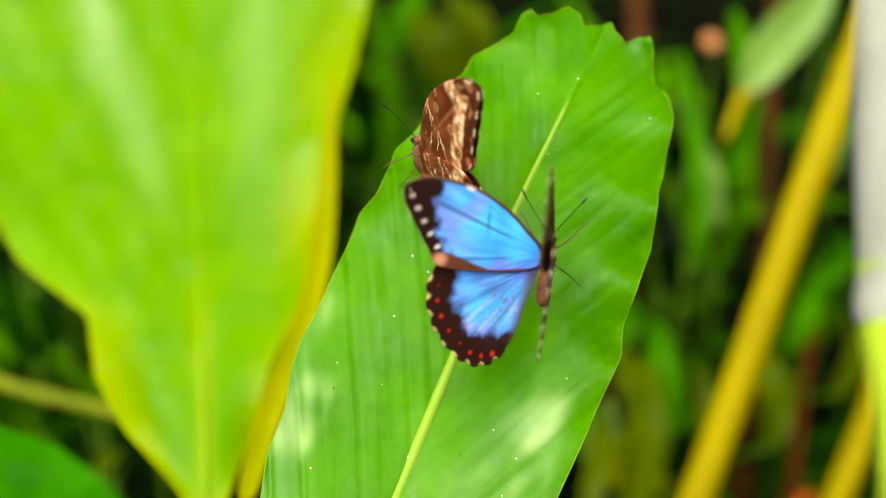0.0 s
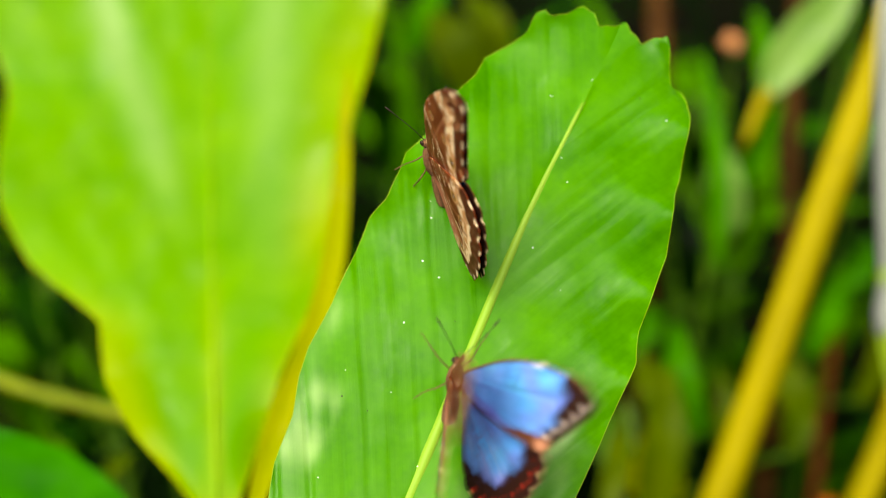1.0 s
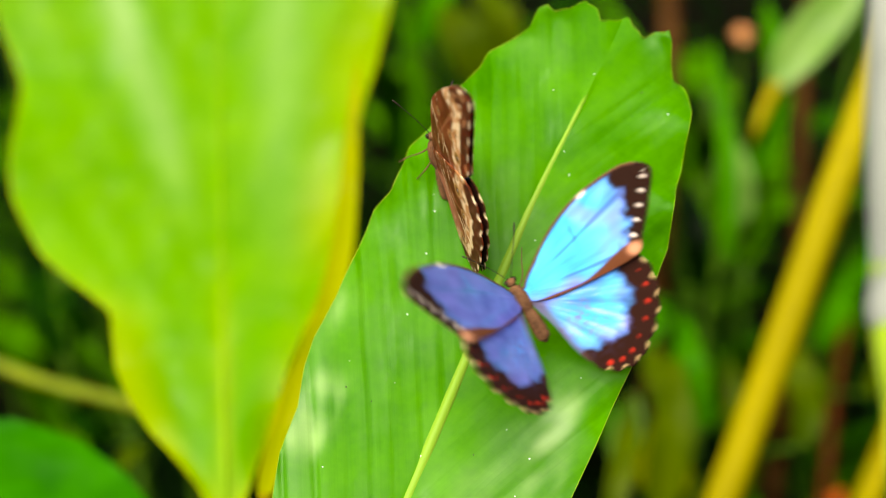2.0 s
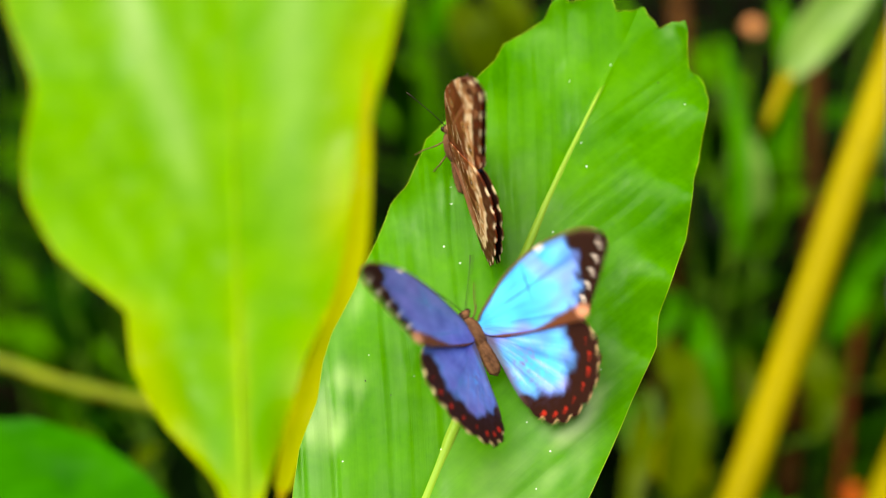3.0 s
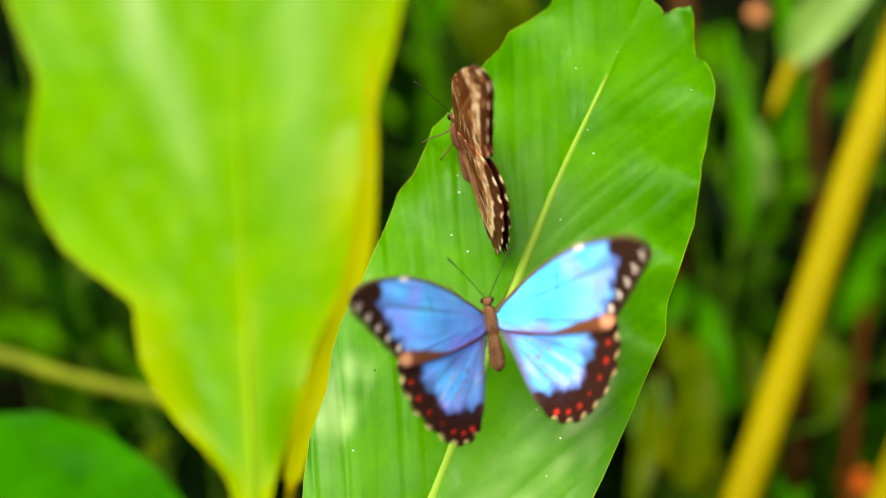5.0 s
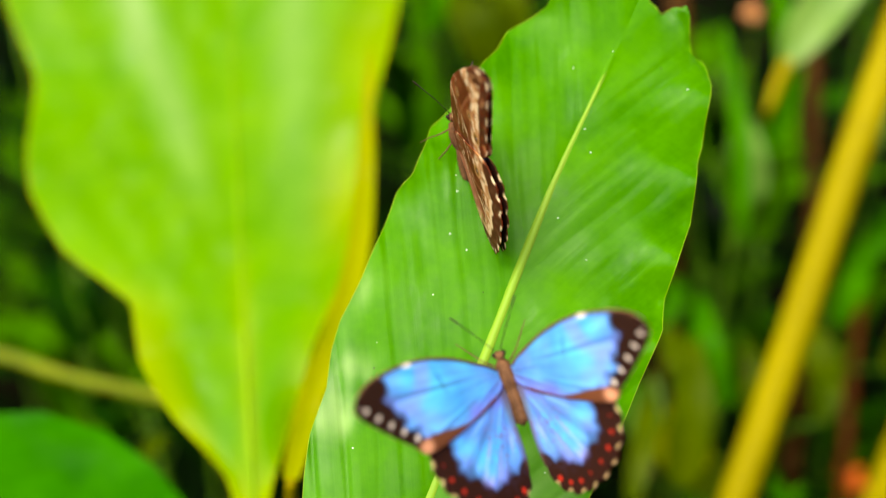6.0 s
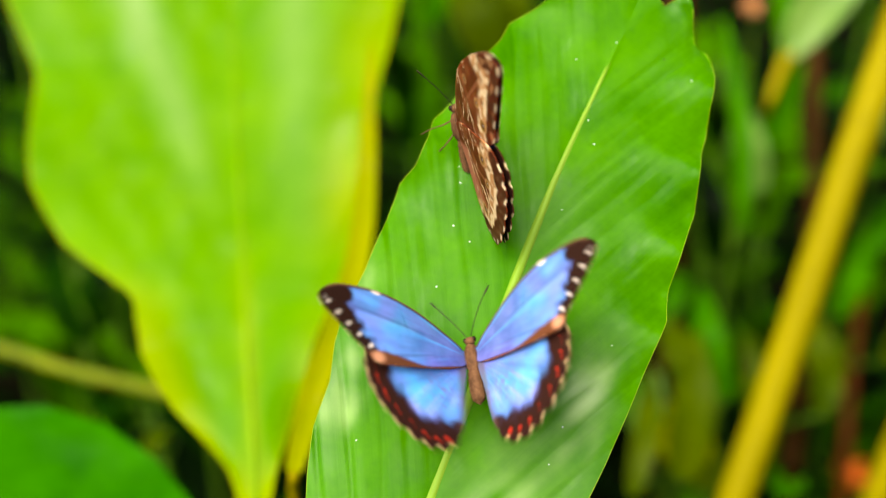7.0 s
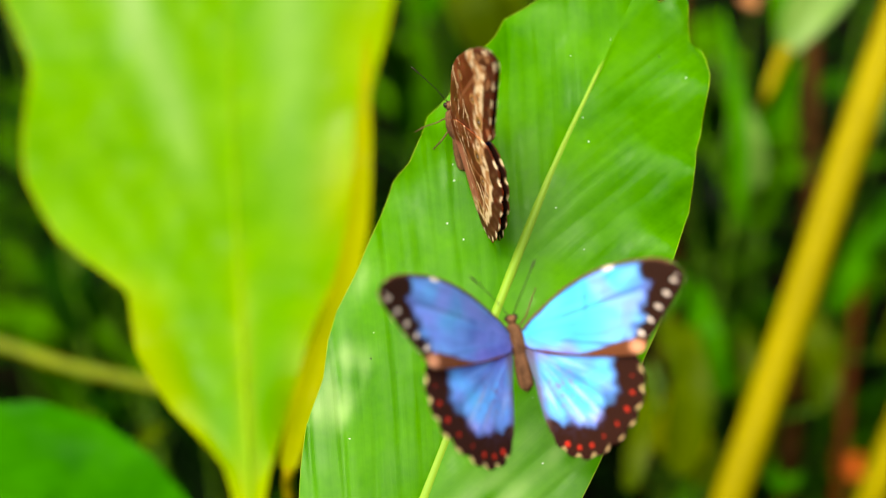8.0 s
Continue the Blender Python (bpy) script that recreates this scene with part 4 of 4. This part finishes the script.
def wing_mesh(name, hind, side, curl=0.0):
    """One wing in centimetres, turned to metres; upper and under faces 0.3 mm apart with a rim; curl bends its margin up."""
    line = outline(HIND if hind else FORE, 12)
    n = len(line)
    centre = np.array((2.0, -1.5) if hind else (2.7, 1.05))
    if hind:                               # scalloped outer margin
        k = np.arange(n)
        bite = smooth(40, 56, k) * (1 - smooth(140, 152, k)) * np.abs(np.sin(k * math.pi / 12)) ** 0.8
        v = line - centre
        line = centre + v * (1 - 0.06 * (1 - bite) * smooth(40, 56, k)[..., ] * (1 - smooth(140, 152, k)))[:, None]
    edge = line[46:138] if hind else line[64:134]
    costa = line[0:40] if hind else line[0:66]
    rings = 40
    q = [centre[None, :]]
    for r in range(1, rings + 1):
        q.append(centre + (line - centre) * (r / rings))
    q = np.concatenate(q)
    up_rgb, up_a = (hind_pattern if hind else fore_pattern)(q, edge, costa)
    low_rgb = under_pattern(q, edge, hind)
    m = len(q)
    z = 0.0010 * np.sin(q[:, 0] * 0.6) * (curl == 0) - (0.0005 if hind else 0.0) + curl * (0.00066 if hind else 0.00041) * np.maximum(0, q[:, 0] - 2.0) ** 2
    ribs = 0.00010 * np.abs(np.cos(np.arctan2(q[:, 1], q[:, 0] + 0.3) * 8.5)) ** 8
    top = np.c_[q[:, 0] * 0.01 * side, q[:, 1] * 0.01, z + ribs]
    low = top - np.array([0, 0, 0.0003])
    faces, mats = [], []

    def face(a, mat):
        faces.append(tuple(a) if side > 0 else tuple(a)[::-1])
        mats.append(mat)

    for k in range(n):
        k2 = (k + 1) % n
        cw = [(0, 1 + k2, 1 + k)]
        for r in range(rings - 1):
            a, b = 1 + r * n + k, 1 + r * n + k2
            cw.append((a, b, b + n, a + n))
        for c in cw:
            face(c, 0)
            face([i + m for i in c[::-1]], 1)
        a, b = 1 + (rings - 1) * n + k, 1 + (rings - 1) * n + k2
        face((a, b, b + m, a + m), 1)
    me = mesh_from(name, np.concatenate([top, low]), faces, [M_UPPER, M_UNDER], True, mats)
    # make sure that the upper faces look up
    if me.polygons[1 if mats[0] else 0].normal.z < 0:
        me.flip_normals()
    ua = me.attributes.new("upper", "FLOAT_COLOR", "POINT")
    ua.data.foreach_set("color", np.tile(np.c_[up_rgb, up_a], (2, 1)).astype(np.float32).ravel())
    la = me.attributes.new("under", "FLOAT_COLOR", "POINT")
    la.data.foreach_set("color", np.tile(np.c_[low_rgb, np.ones(m)], (2, 1)).astype(np.float32).ravel())
    return me


WINGS = {(hind, side): wing_mesh("hindwing" if hind else "forewing", hind, side) for hind in (0, 1) for side in (-1, 1)}
CLOSED = {(hind, side): wing_mesh("hindwing" if hind else "forewing", hind, side, -side) for hind in (0, 1) for side in (-1, 1)}
HINGE = 0.002


def wing_pose(side, flap, sweep, hinge=HINGE):
    """A wing in its butterfly's space: raised by flap, swept forward by sweep (degrees)."""
    return pose(side * hinge, 0, 0.001, 0, -side * flap, 0) @ pose(0, 0, 0, 0, 0, side * sweep)


def build_butterfly(label, group, legs_down, wings):
    thing = new("butterfly")
    body = {}
    body["thorax"] = part("thorax", blob("thorax", M_FUR, (0.0030, 0.0058, 0.0030), 20, 14, 0.12, (0, 0, -0.0006), 2), thing, "hairy dark brown thorax")
    ab = [(0, -0.0045, -0.0008), (0, -0.008, -0.0010), (0, -0.012, -0.0016), (0, -0.0155, -0.0022), (0, -0.0172, -0.0026)]
    part("abdomen", tube(spline(ab, 6), [0.0019 + 0.0007 * math.sin(math.pi * min(1, i / 22)) + 0.0002 * (i % 3 == 0) - (0.0017 * max(0, i - 17) / 7) for i in range(25)],
                         M_FUR, "abdomen", 14), thing, "slender segmented brown abdomen")
    head = part("head", blob("head", M_FUR, (0.0019, 0.0016, 0.0017), 16, 12, 0.1, (0, 0.0068, -0.0003), 5), thing)
    for s in (-1, 1):
        part("eye", blob("eye", M_EYE, (0.0008, 0.0010, 0.0010), 12, 8, 0, (s * 0.0016, 0.0073, -0.0001)), head, "shiny dark compound eye")
        line = spline([(s * 0.0006, 0.0080, 0.0004), (s * 0.004, 0.0135, 0.0030), (s * 0.0078, 0.0190, 0.0046), (s * 0.0110, 0.0235, 0.0050)], 6)
        part("antenna", tube(line, [0.00016] * 14 + [0.00022, 0.0003, 0.00034, 0.0003, 0.0002], M_FEELER, "antenna", 6), thing, "thin dark clubbed antenna")
        for y, fy in ((0.003, -0.002), (-0.001, -0.008)) if legs_down else ((0.003, 0.009), (-0.001, -0.006)):
            z = -0.0085 if legs_down else -0.006
            leg = spline([(s * 0.0012, y, -0.0022), (s * 0.0055, y + fy * 0.4, -0.0022), (s * 0.0085, y + fy * 0.8, z * 0.8), (s * 0.0120, y + fy * 1.3, z)], 5)
            part("leg", tube(leg, [0.0003 - 0.00001 * i for i in range(16)], M_LEG, "leg", 6), thing)
        for hind in (0, 1):
            body[("hind" if hind else "fore") + ("L" if s < 0 else "R")] = part("hindwing" if hind else "forewing", wings[(hind, s)], thing, m=wing_pose(s, 30, 0))
    tagged(thing, label, "butterfly", group)
    body["thing"] = thing
    return body


FLYER = build_butterfly("blue morpho butterfly flapping iridescent blue black-edged wings", "butterflies", False, WINGS)
FLYER["thing"].scale = (0.94, 0.94, 0.94)
RESTER = build_butterfly("butterfly perched on leaf, brown striped wings folded up", "butterflies", True, CLOSED)


def build_specks():
    """A few pale grains on the leaf."""
    rnd = random.Random(21)
    for k in range(26):
        u, v = rnd.uniform(0.05, 0.22), rnd.uniform(-0.038, 0.036)
        r = rnd.uniform(0.00014, 0.00034)
        p = PERCH.matrix_basis @ Vector((v, u, perch_height(u, v) + r * 0.3))
        ob = new("pollen_grain", blob("pollen_grain", M_SPECK if k % 6 else M_FEELER, (r, r, r * 0.7), 8, 6, 0.2, seed=k))
        ob.matrix_basis = Matrix.Translation(p)
        tagged(ob, "tiny pale grain lying on the green leaf", "grain", "grains on the leaf")


build_specks()


# ---------------------------------------------------------------- what moves
def motions():
    # seconds, place and turn of the body, raised angle of left and right forewing, their forward sweep, raised angle of left and right hindwing and their sweep
    flight = [
        (0.0, 0.0332, 0.3347, 1.0029, 70.1, 2.2, -12.7, 45, 90, 0, 12, 41, 86, 1, 23),
        (0.04, 0.0344, 0.3342, 1.0019, 66.3, -1.3, -8.8, 43, 86, -3, 8, 40, 83, 1, 20),
        (0.1, 0.0451, 0.3290, 0.9926, 32.4, -32.5, 26.1, 31, 54, -31, -29, 29, 52, -4, -3),
        (0.2, 0.0406, 0.3317, 0.9913, 27.1, -37.9, 20.0, 50, 47, -17, -22, 48, 45, -4, 1),
        (0.3, 0.0356, 0.3253, 0.9882, 30.6, -32.7, 14.4, 34, 39, -11, -21, 32, 37, 7, -3),
        (0.4, 0.0221, 0.3230, 0.9866, 58.4, -6.9, 16.6, 85, 87, -10, -12, 83, 85, 6, 0),
        (0.5, 0.0191, 0.3289, 0.9761, 34.3, -18.3, 17.8, 76, 66, -3, -8, 73, 64, 0, -7),
        (0.6, 0.0152, 0.3175, 0.9822, 73.0, -12.5, 15.9, 43, 37, -3, 2, 41, 36, 0, -9),
        (0.7, 0.0134, 0.3211, 0.9800, 32.7, -21.6, 18.9, 77, 47, -23, -27, 75, 46, 6, -5),
        (0.8, 0.0097, 0.3138, 0.9789, 55.9, -22.6, 15.1, 88, 49, -21, -2, 84, 47, 11, 0),
        (0.9, 0.0049, 0.3209, 0.9794, 28.8, -10.3, 21.3, 55, 51, -16, -21, 53, 49, 8, 1),
        (1.0, 0.0008, 0.3175, 0.9710, 77.1, 11.7, 15.5, 75, 70, -5, -9, 72, 68, 0, -4),
        (1.1, 0.0007, 0.3156, 0.9735, 54.7, -13.3, 37.5, 85, 88, 0, -7, 83, 86, 8, -2),
        (1.2, 0.0019, 0.3142, 0.9757, 80.4, -3.7, -2.0, 48, 22, -2, 1, 46, 20, -7, -8),
        (1.3, 0.0119, 0.3216, 0.9834, 74.2, -0.3, -2.1, 43, 48, -4, -4, 42, 47, -14, -12),
        (1.4, 0.0270, 0.3330, 0.9911, 39.6, 10.5, -12.0, 75, 75, -35, -24, 74, 73, 2, 5),
        (1.47, 0.0307, 0.3462, 0.9891, 40.8, -2.4, 28.0, 67, 89, -9, -8, 79, 93, 1, -12),
        (1.5, 0.0307, 0.3462, 0.9891, 40.8, -2.4, 28.0, 67, 89, -9, -8, 79, 93, 1, -12),
        (1.53, 0.0307, 0.3462, 0.9891, 40.8, -2.4, 28.0, 67, 89, -9, -8, 79, 93, 1, -12),
        (1.6, 0.0307, 0.3374, 0.9955, 47.2, -1.1, 7.6, 49, 49, -18, -18, 47, 48, -3, -3),
        (1.7, 0.0255, 0.3396, 0.9912, 45.6, -12.1, 48.8, 59, 7, 1, -19, 57, 5, 22, -9),
        (1.8, 0.0264, 0.3383, 0.9905, 49.5, -17.9, 47.2, 20, 25, 1, -16, 18, 23, 17, -7),
        (1.9, 0.0250, 0.3357, 0.9891, 52.3, -19.8, 41.9, 75, 78, 1, -11, 73, 76, 13, -6),
        (2.0, 0.0214, 0.3342, 0.9878, 50.0, -18.1, 32.1, 45, 40, 1, -8, 43, 38, 9, -4),
        (2.1, 0.0161, 0.3347, 0.9872, 46.5, -15.9, 20.6, 85, 82, 1, -5, 83, 80, 6, -3),
        (2.2, 0.0105, 0.3361, 0.9879, 47.2, -14.5, 11.2, 30, 35, 1, -3, 28, 33, 4, -2),
        (2.3, 0.0058, 0.3360, 0.9891, 54.0, -13.4, 6.2, 65, 70, 2, -1, 63, 68, 3, -2),
        (2.4, 0.0029, 0.3334, 0.9898, 61.9, -12.6, 6.9, 15, 22, 3, 0, 13, 20, 1, -2),
        (2.5, 0.0017, 0.3294, 0.9890, 63.8, -12.6, 11.5, 80, 84, 4, 2, 78, 82, 0, -1),
        (2.6, 0.0015, 0.3262, 0.9869, 58.1, -12.3, 14.8, 40, 48, 5, 5, 38, 46, -2, -1),
        (2.7, 0.0014, 0.3252, 0.9849, 50.2, -11.4, 13.7, 70, 66, 6, 8, 68, 64, -4, -1),
        (2.8, 0.0009, 0.3257, 0.9846, 85.3, -10.2, 9.9, 37, 22, 8, 10, 36, 21, -5, -1),
        (2.9, 0.0018, 0.3209, 0.9848, 102.2, 4.4, 12.0, 75, 78, 16, 9, 72, 77, 12, -11),
        (3.0, 0.0002, 0.3298, 0.9752, 48.6, -8.5, 39.2, 42, 64, 12, -16, 39, 63, 8, -16),
        (3.1, -0.0025, 0.3181, 0.9819, 67.0, -13.5, 16.4, 79, 60, -4, 5, 77, 59, 2, 9),
        (3.2, -0.0005, 0.3182, 0.9743, 34.6, -10.8, 6.8, 62, 45, -16, -14, 60, 44, 1, 5),
        (3.3, -0.0013, 0.3125, 0.9661, 25.4, -2.9, 17.2, 39, 5, -20, -11, 38, 4, 0, -9),
        (3.4, 0.0013, 0.3109, 0.9700, 43.6, 1.9, -1.3, 80, 79, -19, -26, 79, 77, 4, 4),
        (3.5, 0.0098, 0.3227, 0.9662, 55.3, 4.3, -10.6, 83, 76, -6, -3, 93, 84, -5, -2),
        (3.6, 0.0096, 0.3172, 0.9772, 72.2, 1.9, -6.5, 40, 26, 3, 6, 38, 24, -1, -5),
        (3.7, 0.0062, 0.3230, 0.9766, 22.9, 0.1, 0.0, 63, 65, -34, -34, 62, 64, -14, -14),
        (3.8, 0.0057, 0.3187, 0.9797, 72.4, 4.1, -8.2, 83, 76, 5, 3, 80, 74, 7, 5),
        (3.9, 0.0051, 0.3194, 0.9791, -1.5, -3.0, -2.3, 20, 14, 17, 7, 18, 12, -12, -13),
        (4.0, 0.0043, 0.3087, 0.9740, 55.3, -15.0, 14.3, 79, 41, -5, 1, 76, 39, -11, -8),
        (4.1, 0.0029, 0.3162, 0.9712, 24.5, -16.0, 18.9, 65, 66, -26, -33, 63, 65, -5, -4),
        (4.2, -0.0017, 0.3158, 0.9728, 46.9, 3.1, -4.8, 69, 64, -7, -7, 68, 62, 1, 7),
        (4.3, 0.0010, 0.3169, 0.9716, 58.3, 4.6, -8.7, 67, 77, -6, -17, 65, 75, -25, 7),
        (4.4, 0.0003, 0.3149, 0.9719, 80.9, 5.7, -5.2, 56, 75, 13, 15, 54, 73, 4, -8),
        (4.5, 0.0056, 0.3085, 0.9753, 54.4, 3.7, -17.8, 74, 64, -2, -1, 73, 59, -2, 0),
        (4.6, 0.0076, 0.3131, 0.9745, 85.2, 3.2, -6.7, 34, 22, 16, 10, 32, 21, -9, 2),
        (4.7, 0.0029, 0.3183, 0.9779, 33.6, -6.9, 8.4, 81, 81, -21, -23, 80, 79, 7, 6),
        (4.8, 0.0015, 0.3182, 0.9790, 63.3, -4.8, 7.2, 20, 25, -17, -18, 18, 23, 6, 5),
        (4.9, 0.0011, 0.3181, 0.9811, 63.8, -3.5, 8.1, 75, 78, -13, -13, 73, 76, 4, 4),
        (5.0, 0.0024, 0.3186, 0.9820, 57.0, -4.7, 9.8, 45, 40, -9, -9, 43, 38, 2, 3),
        (5.1, 0.0049, 0.3196, 0.9804, 49.0, -8.8, 10.7, 85, 82, -6, -6, 83, 80, 1, 2),
        (5.2, 0.0078, 0.3198, 0.9772, 47.4, -13.5, 9.9, 30, 35, -4, -4, 28, 33, 0, 1),
        (5.3, 0.0097, 0.3187, 0.9746, 53.9, -14.5, 7.2, 65, 70, -2, -2, 63, 68, -1, 1),
        (5.4, 0.0101, 0.3166, 0.9744, 62.2, -10.6, 3.9, 15, 22, -1, -1, 13, 20, -2, 0),
        (5.5, 0.0090, 0.3151, 0.9763, 65.0, -4.7, 1.5, 80, 84, 0, 1, 78, 82, -3, 0),
        (5.6, 0.0071, 0.3153, 0.9786, 60.0, -0.1, -0.1, 40, 48, 2, 3, 38, 46, -5, 0),
        (5.7, 0.0057, 0.3165, 0.9798, 51.8, 1.0, -1.5, 70, 66, 4, 5, 68, 64, -7, -1),
        (5.8, 0.0054, 0.3172, 0.9793, 82.0, -0.5, -2.3, 39, 22, 6, 7, 37, 20, -9, -1),
        (5.9, 0.0027, 0.3143, 0.9745, 76.6, 2.9, 14.5, 89, 89, 0, 7, 87, 87, 3, -8),
        (5.97, 0.0071, 0.2962, 0.9768, 55.2, -14.1, 12.3, 46, 52, -15, -20, 45, 51, -12, -16),
        (6.0, 0.0071, 0.2962, 0.9768, 55.2, -14.1, 12.3, 46, 52, -15, -20, 45, 51, -12, -16),
        (6.03, 0.0071, 0.2962, 0.9768, 55.2, -14.1, 12.3, 46, 52, -15, -20, 45, 51, -12, -16),
        (6.1, 0.0062, 0.3122, 0.9704, 37.2, -6.1, 7.3, 73, 79, -20, -30, 71, 78, 1, 1),
        (6.2, 0.0047, 0.3156, 0.9706, 52.4, -2.7, 5.3, 72, 84, -4, -10, 71, 82, 6, 9),
        (6.3, 0.0009, 0.3170, 0.9788, 79.9, -0.4, 1.4, 47, 37, 5, 2, 45, 36, 1, -6),
        (6.4, 0.0018, 0.3184, 0.9772, 40.8, 3.8, 3.8, 86, 85, -26, -22, 84, 84, 10, 9),
        (6.5, 0.0040, 0.3009, 0.9882, 67.8, -0.3, 13.4, 90, 85, -5, -6, 88, 80, 1, -1),
        (6.6, 0.0044, 0.3157, 0.9753, 97.2, -8.7, 4.5, 31, 9, 28, 22, 29, 7, -21, -2),
        (6.7, 0.0026, 0.3121, 0.9764, 57.5, -11.7, 14.2, 88, 84, -3, -3, 84, 81, 8, 4),
        (6.8, -0.0010, 0.3091, 0.9794, 73.3, -2.5, -0.7, 49, 39, -19, -14, 47, 37, -6, -15),
        (6.9, -0.0030, 0.3118, 0.9760, 73.7, -0.2, -0.5, 55, 45, 2, -8, 53, 43, -17, -16),
        (7.0, -0.0049, 0.3198, 0.9632, 22.9, -20.5, -2.2, 63, 30, -20, -16, 57, 26, -5, -7),
        (7.1, -0.0070, 0.3069, 0.9738, 74.0, -0.1, 3.8, 71, 86, -1, 4, 67, 83, 11, 7),
        (7.2, -0.0077, 0.3078, 0.9648, 30.9, -1.5, -9.3, 64, 46, -19, -5, 62, 45, 0, 9),
        (7.3, -0.0040, 0.3100, 0.9711, 79.2, 4.5, -6.5, 45, 16, 8, 7, 43, 15, -11, -6),
        (7.4, -0.0038, 0.3111, 0.9691, 46.5, 3.8, -1.9, 89, 89, -14, -12, 88, 87, 8, 9),
        (7.5, 0.0024, 0.3215, 0.9675, 43.3, 4.3, -8.1, 49, 41, -13, -7, 46, 39, -9, -7),
        (7.6, 0.0031, 0.3126, 0.9728, 72.7, -4.1, 9.8, 77, 87, 3, 1, 74, 82, 6, 12),
        (7.7, 0.0052, 0.3144, 0.9724, 86.4, 0.3, -1.0, 31, 20, 13, 16, 29, 18, -2, -4),
        (7.8, 0.0052, 0.3204, 0.9746, 41.4, 2.7, -3.6, 71, 77, -22, -26, 69, 76, -12, -7),
        (7.9, 0.0084, 0.3137, 0.9827, 71.5, 9.3, -13.3, 47, 28, -5, -6, 45, 26, 0, -5),
        (7.96, 0.0111, 0.3013, 0.9827, 55.0, -3.5, 17.7, 42, 51, 1, -14, 38, 50, 5, -13),
        (8.0, 0.0111, 0.3013, 0.9827, 55.0, -3.5, 17.7, 42, 51, 1, -14, 38, 50, 5, -13),
    ]
    walk(FLYER["thing"], [(r[0], pose(*r[1:7])) for r in flight])
    walk(FLYER["foreL"], [(r[0], wing_pose(-1, r[7], r[9])) for r in flight])
    walk(FLYER["foreR"], [(r[0], wing_pose(1, r[8], r[10])) for r in flight])
    walk(FLYER["hindL"], [(r[0], wing_pose(-1, r[11] - 0.5, r[13])) for r in flight])
    walk(FLYER["hindR"], [(r[0], wing_pose(1, r[12] - 0.5, r[14])) for r in flight])
    perched = [
        (0.0, -0.0070, 0.3800, 1.0165, 68.3, -6.2, 28.6),
        (0.2, -0.0068, 0.3800, 1.0165, 68.3, -8.2, 26.2),
        (0.5, -0.0069, 0.3802, 1.0166, 69.1, -9.8, 23.7),
        (1.0, -0.0071, 0.3801, 1.0166, 70.0, -11.1, 22.0),
        (1.5, -0.0065, 0.3802, 1.0168, 71.4, -9.5, 22.4),
        (3.0, -0.0070, 0.3802, 1.0167, 70.9, -9.6, 20.3),
        (3.5, -0.0069, 0.3801, 1.0167, 71.5, -9.5, 19.6),
        (4.0, -0.0070, 0.3801, 1.0166, 71.4, -9.3, 20.0),
        (4.5, -0.0071, 0.3802, 1.0167, 71.6, -9.3, 20.1),
        (6.0, -0.0069, 0.3801, 1.0167, 71.7, -9.2, 19.9),
        (6.5, -0.0070, 0.3803, 1.0168, 71.6, -9.4, 20.1),
        (7.0, -0.0073, 0.3802, 1.0167, 70.6, -6.9, 21.5),
        (7.5, -0.0071, 0.3803, 1.0168, 70.1, -6.7, 21.7),
        (8.0, -0.0070, 0.3802, 1.0167, 70.1, -6.2, 22.1),
    ]
    walk(RESTER["thing"], [(r[0], pose(*r[1:7])) for r in perched])
    for key, side, flap, sweep in (("foreL", -1, 84.4, 0), ("foreR", 1, 95.9, 0), ("hindL", -1, 83.5, -3), ("hindR", 1, 97.2, -3)):
        walk(RESTER[key], [(0.0, wing_pose(side, flap, sweep, 0.0007)), (8.0, wing_pose(side, flap, sweep, 0.0007))])


motions()
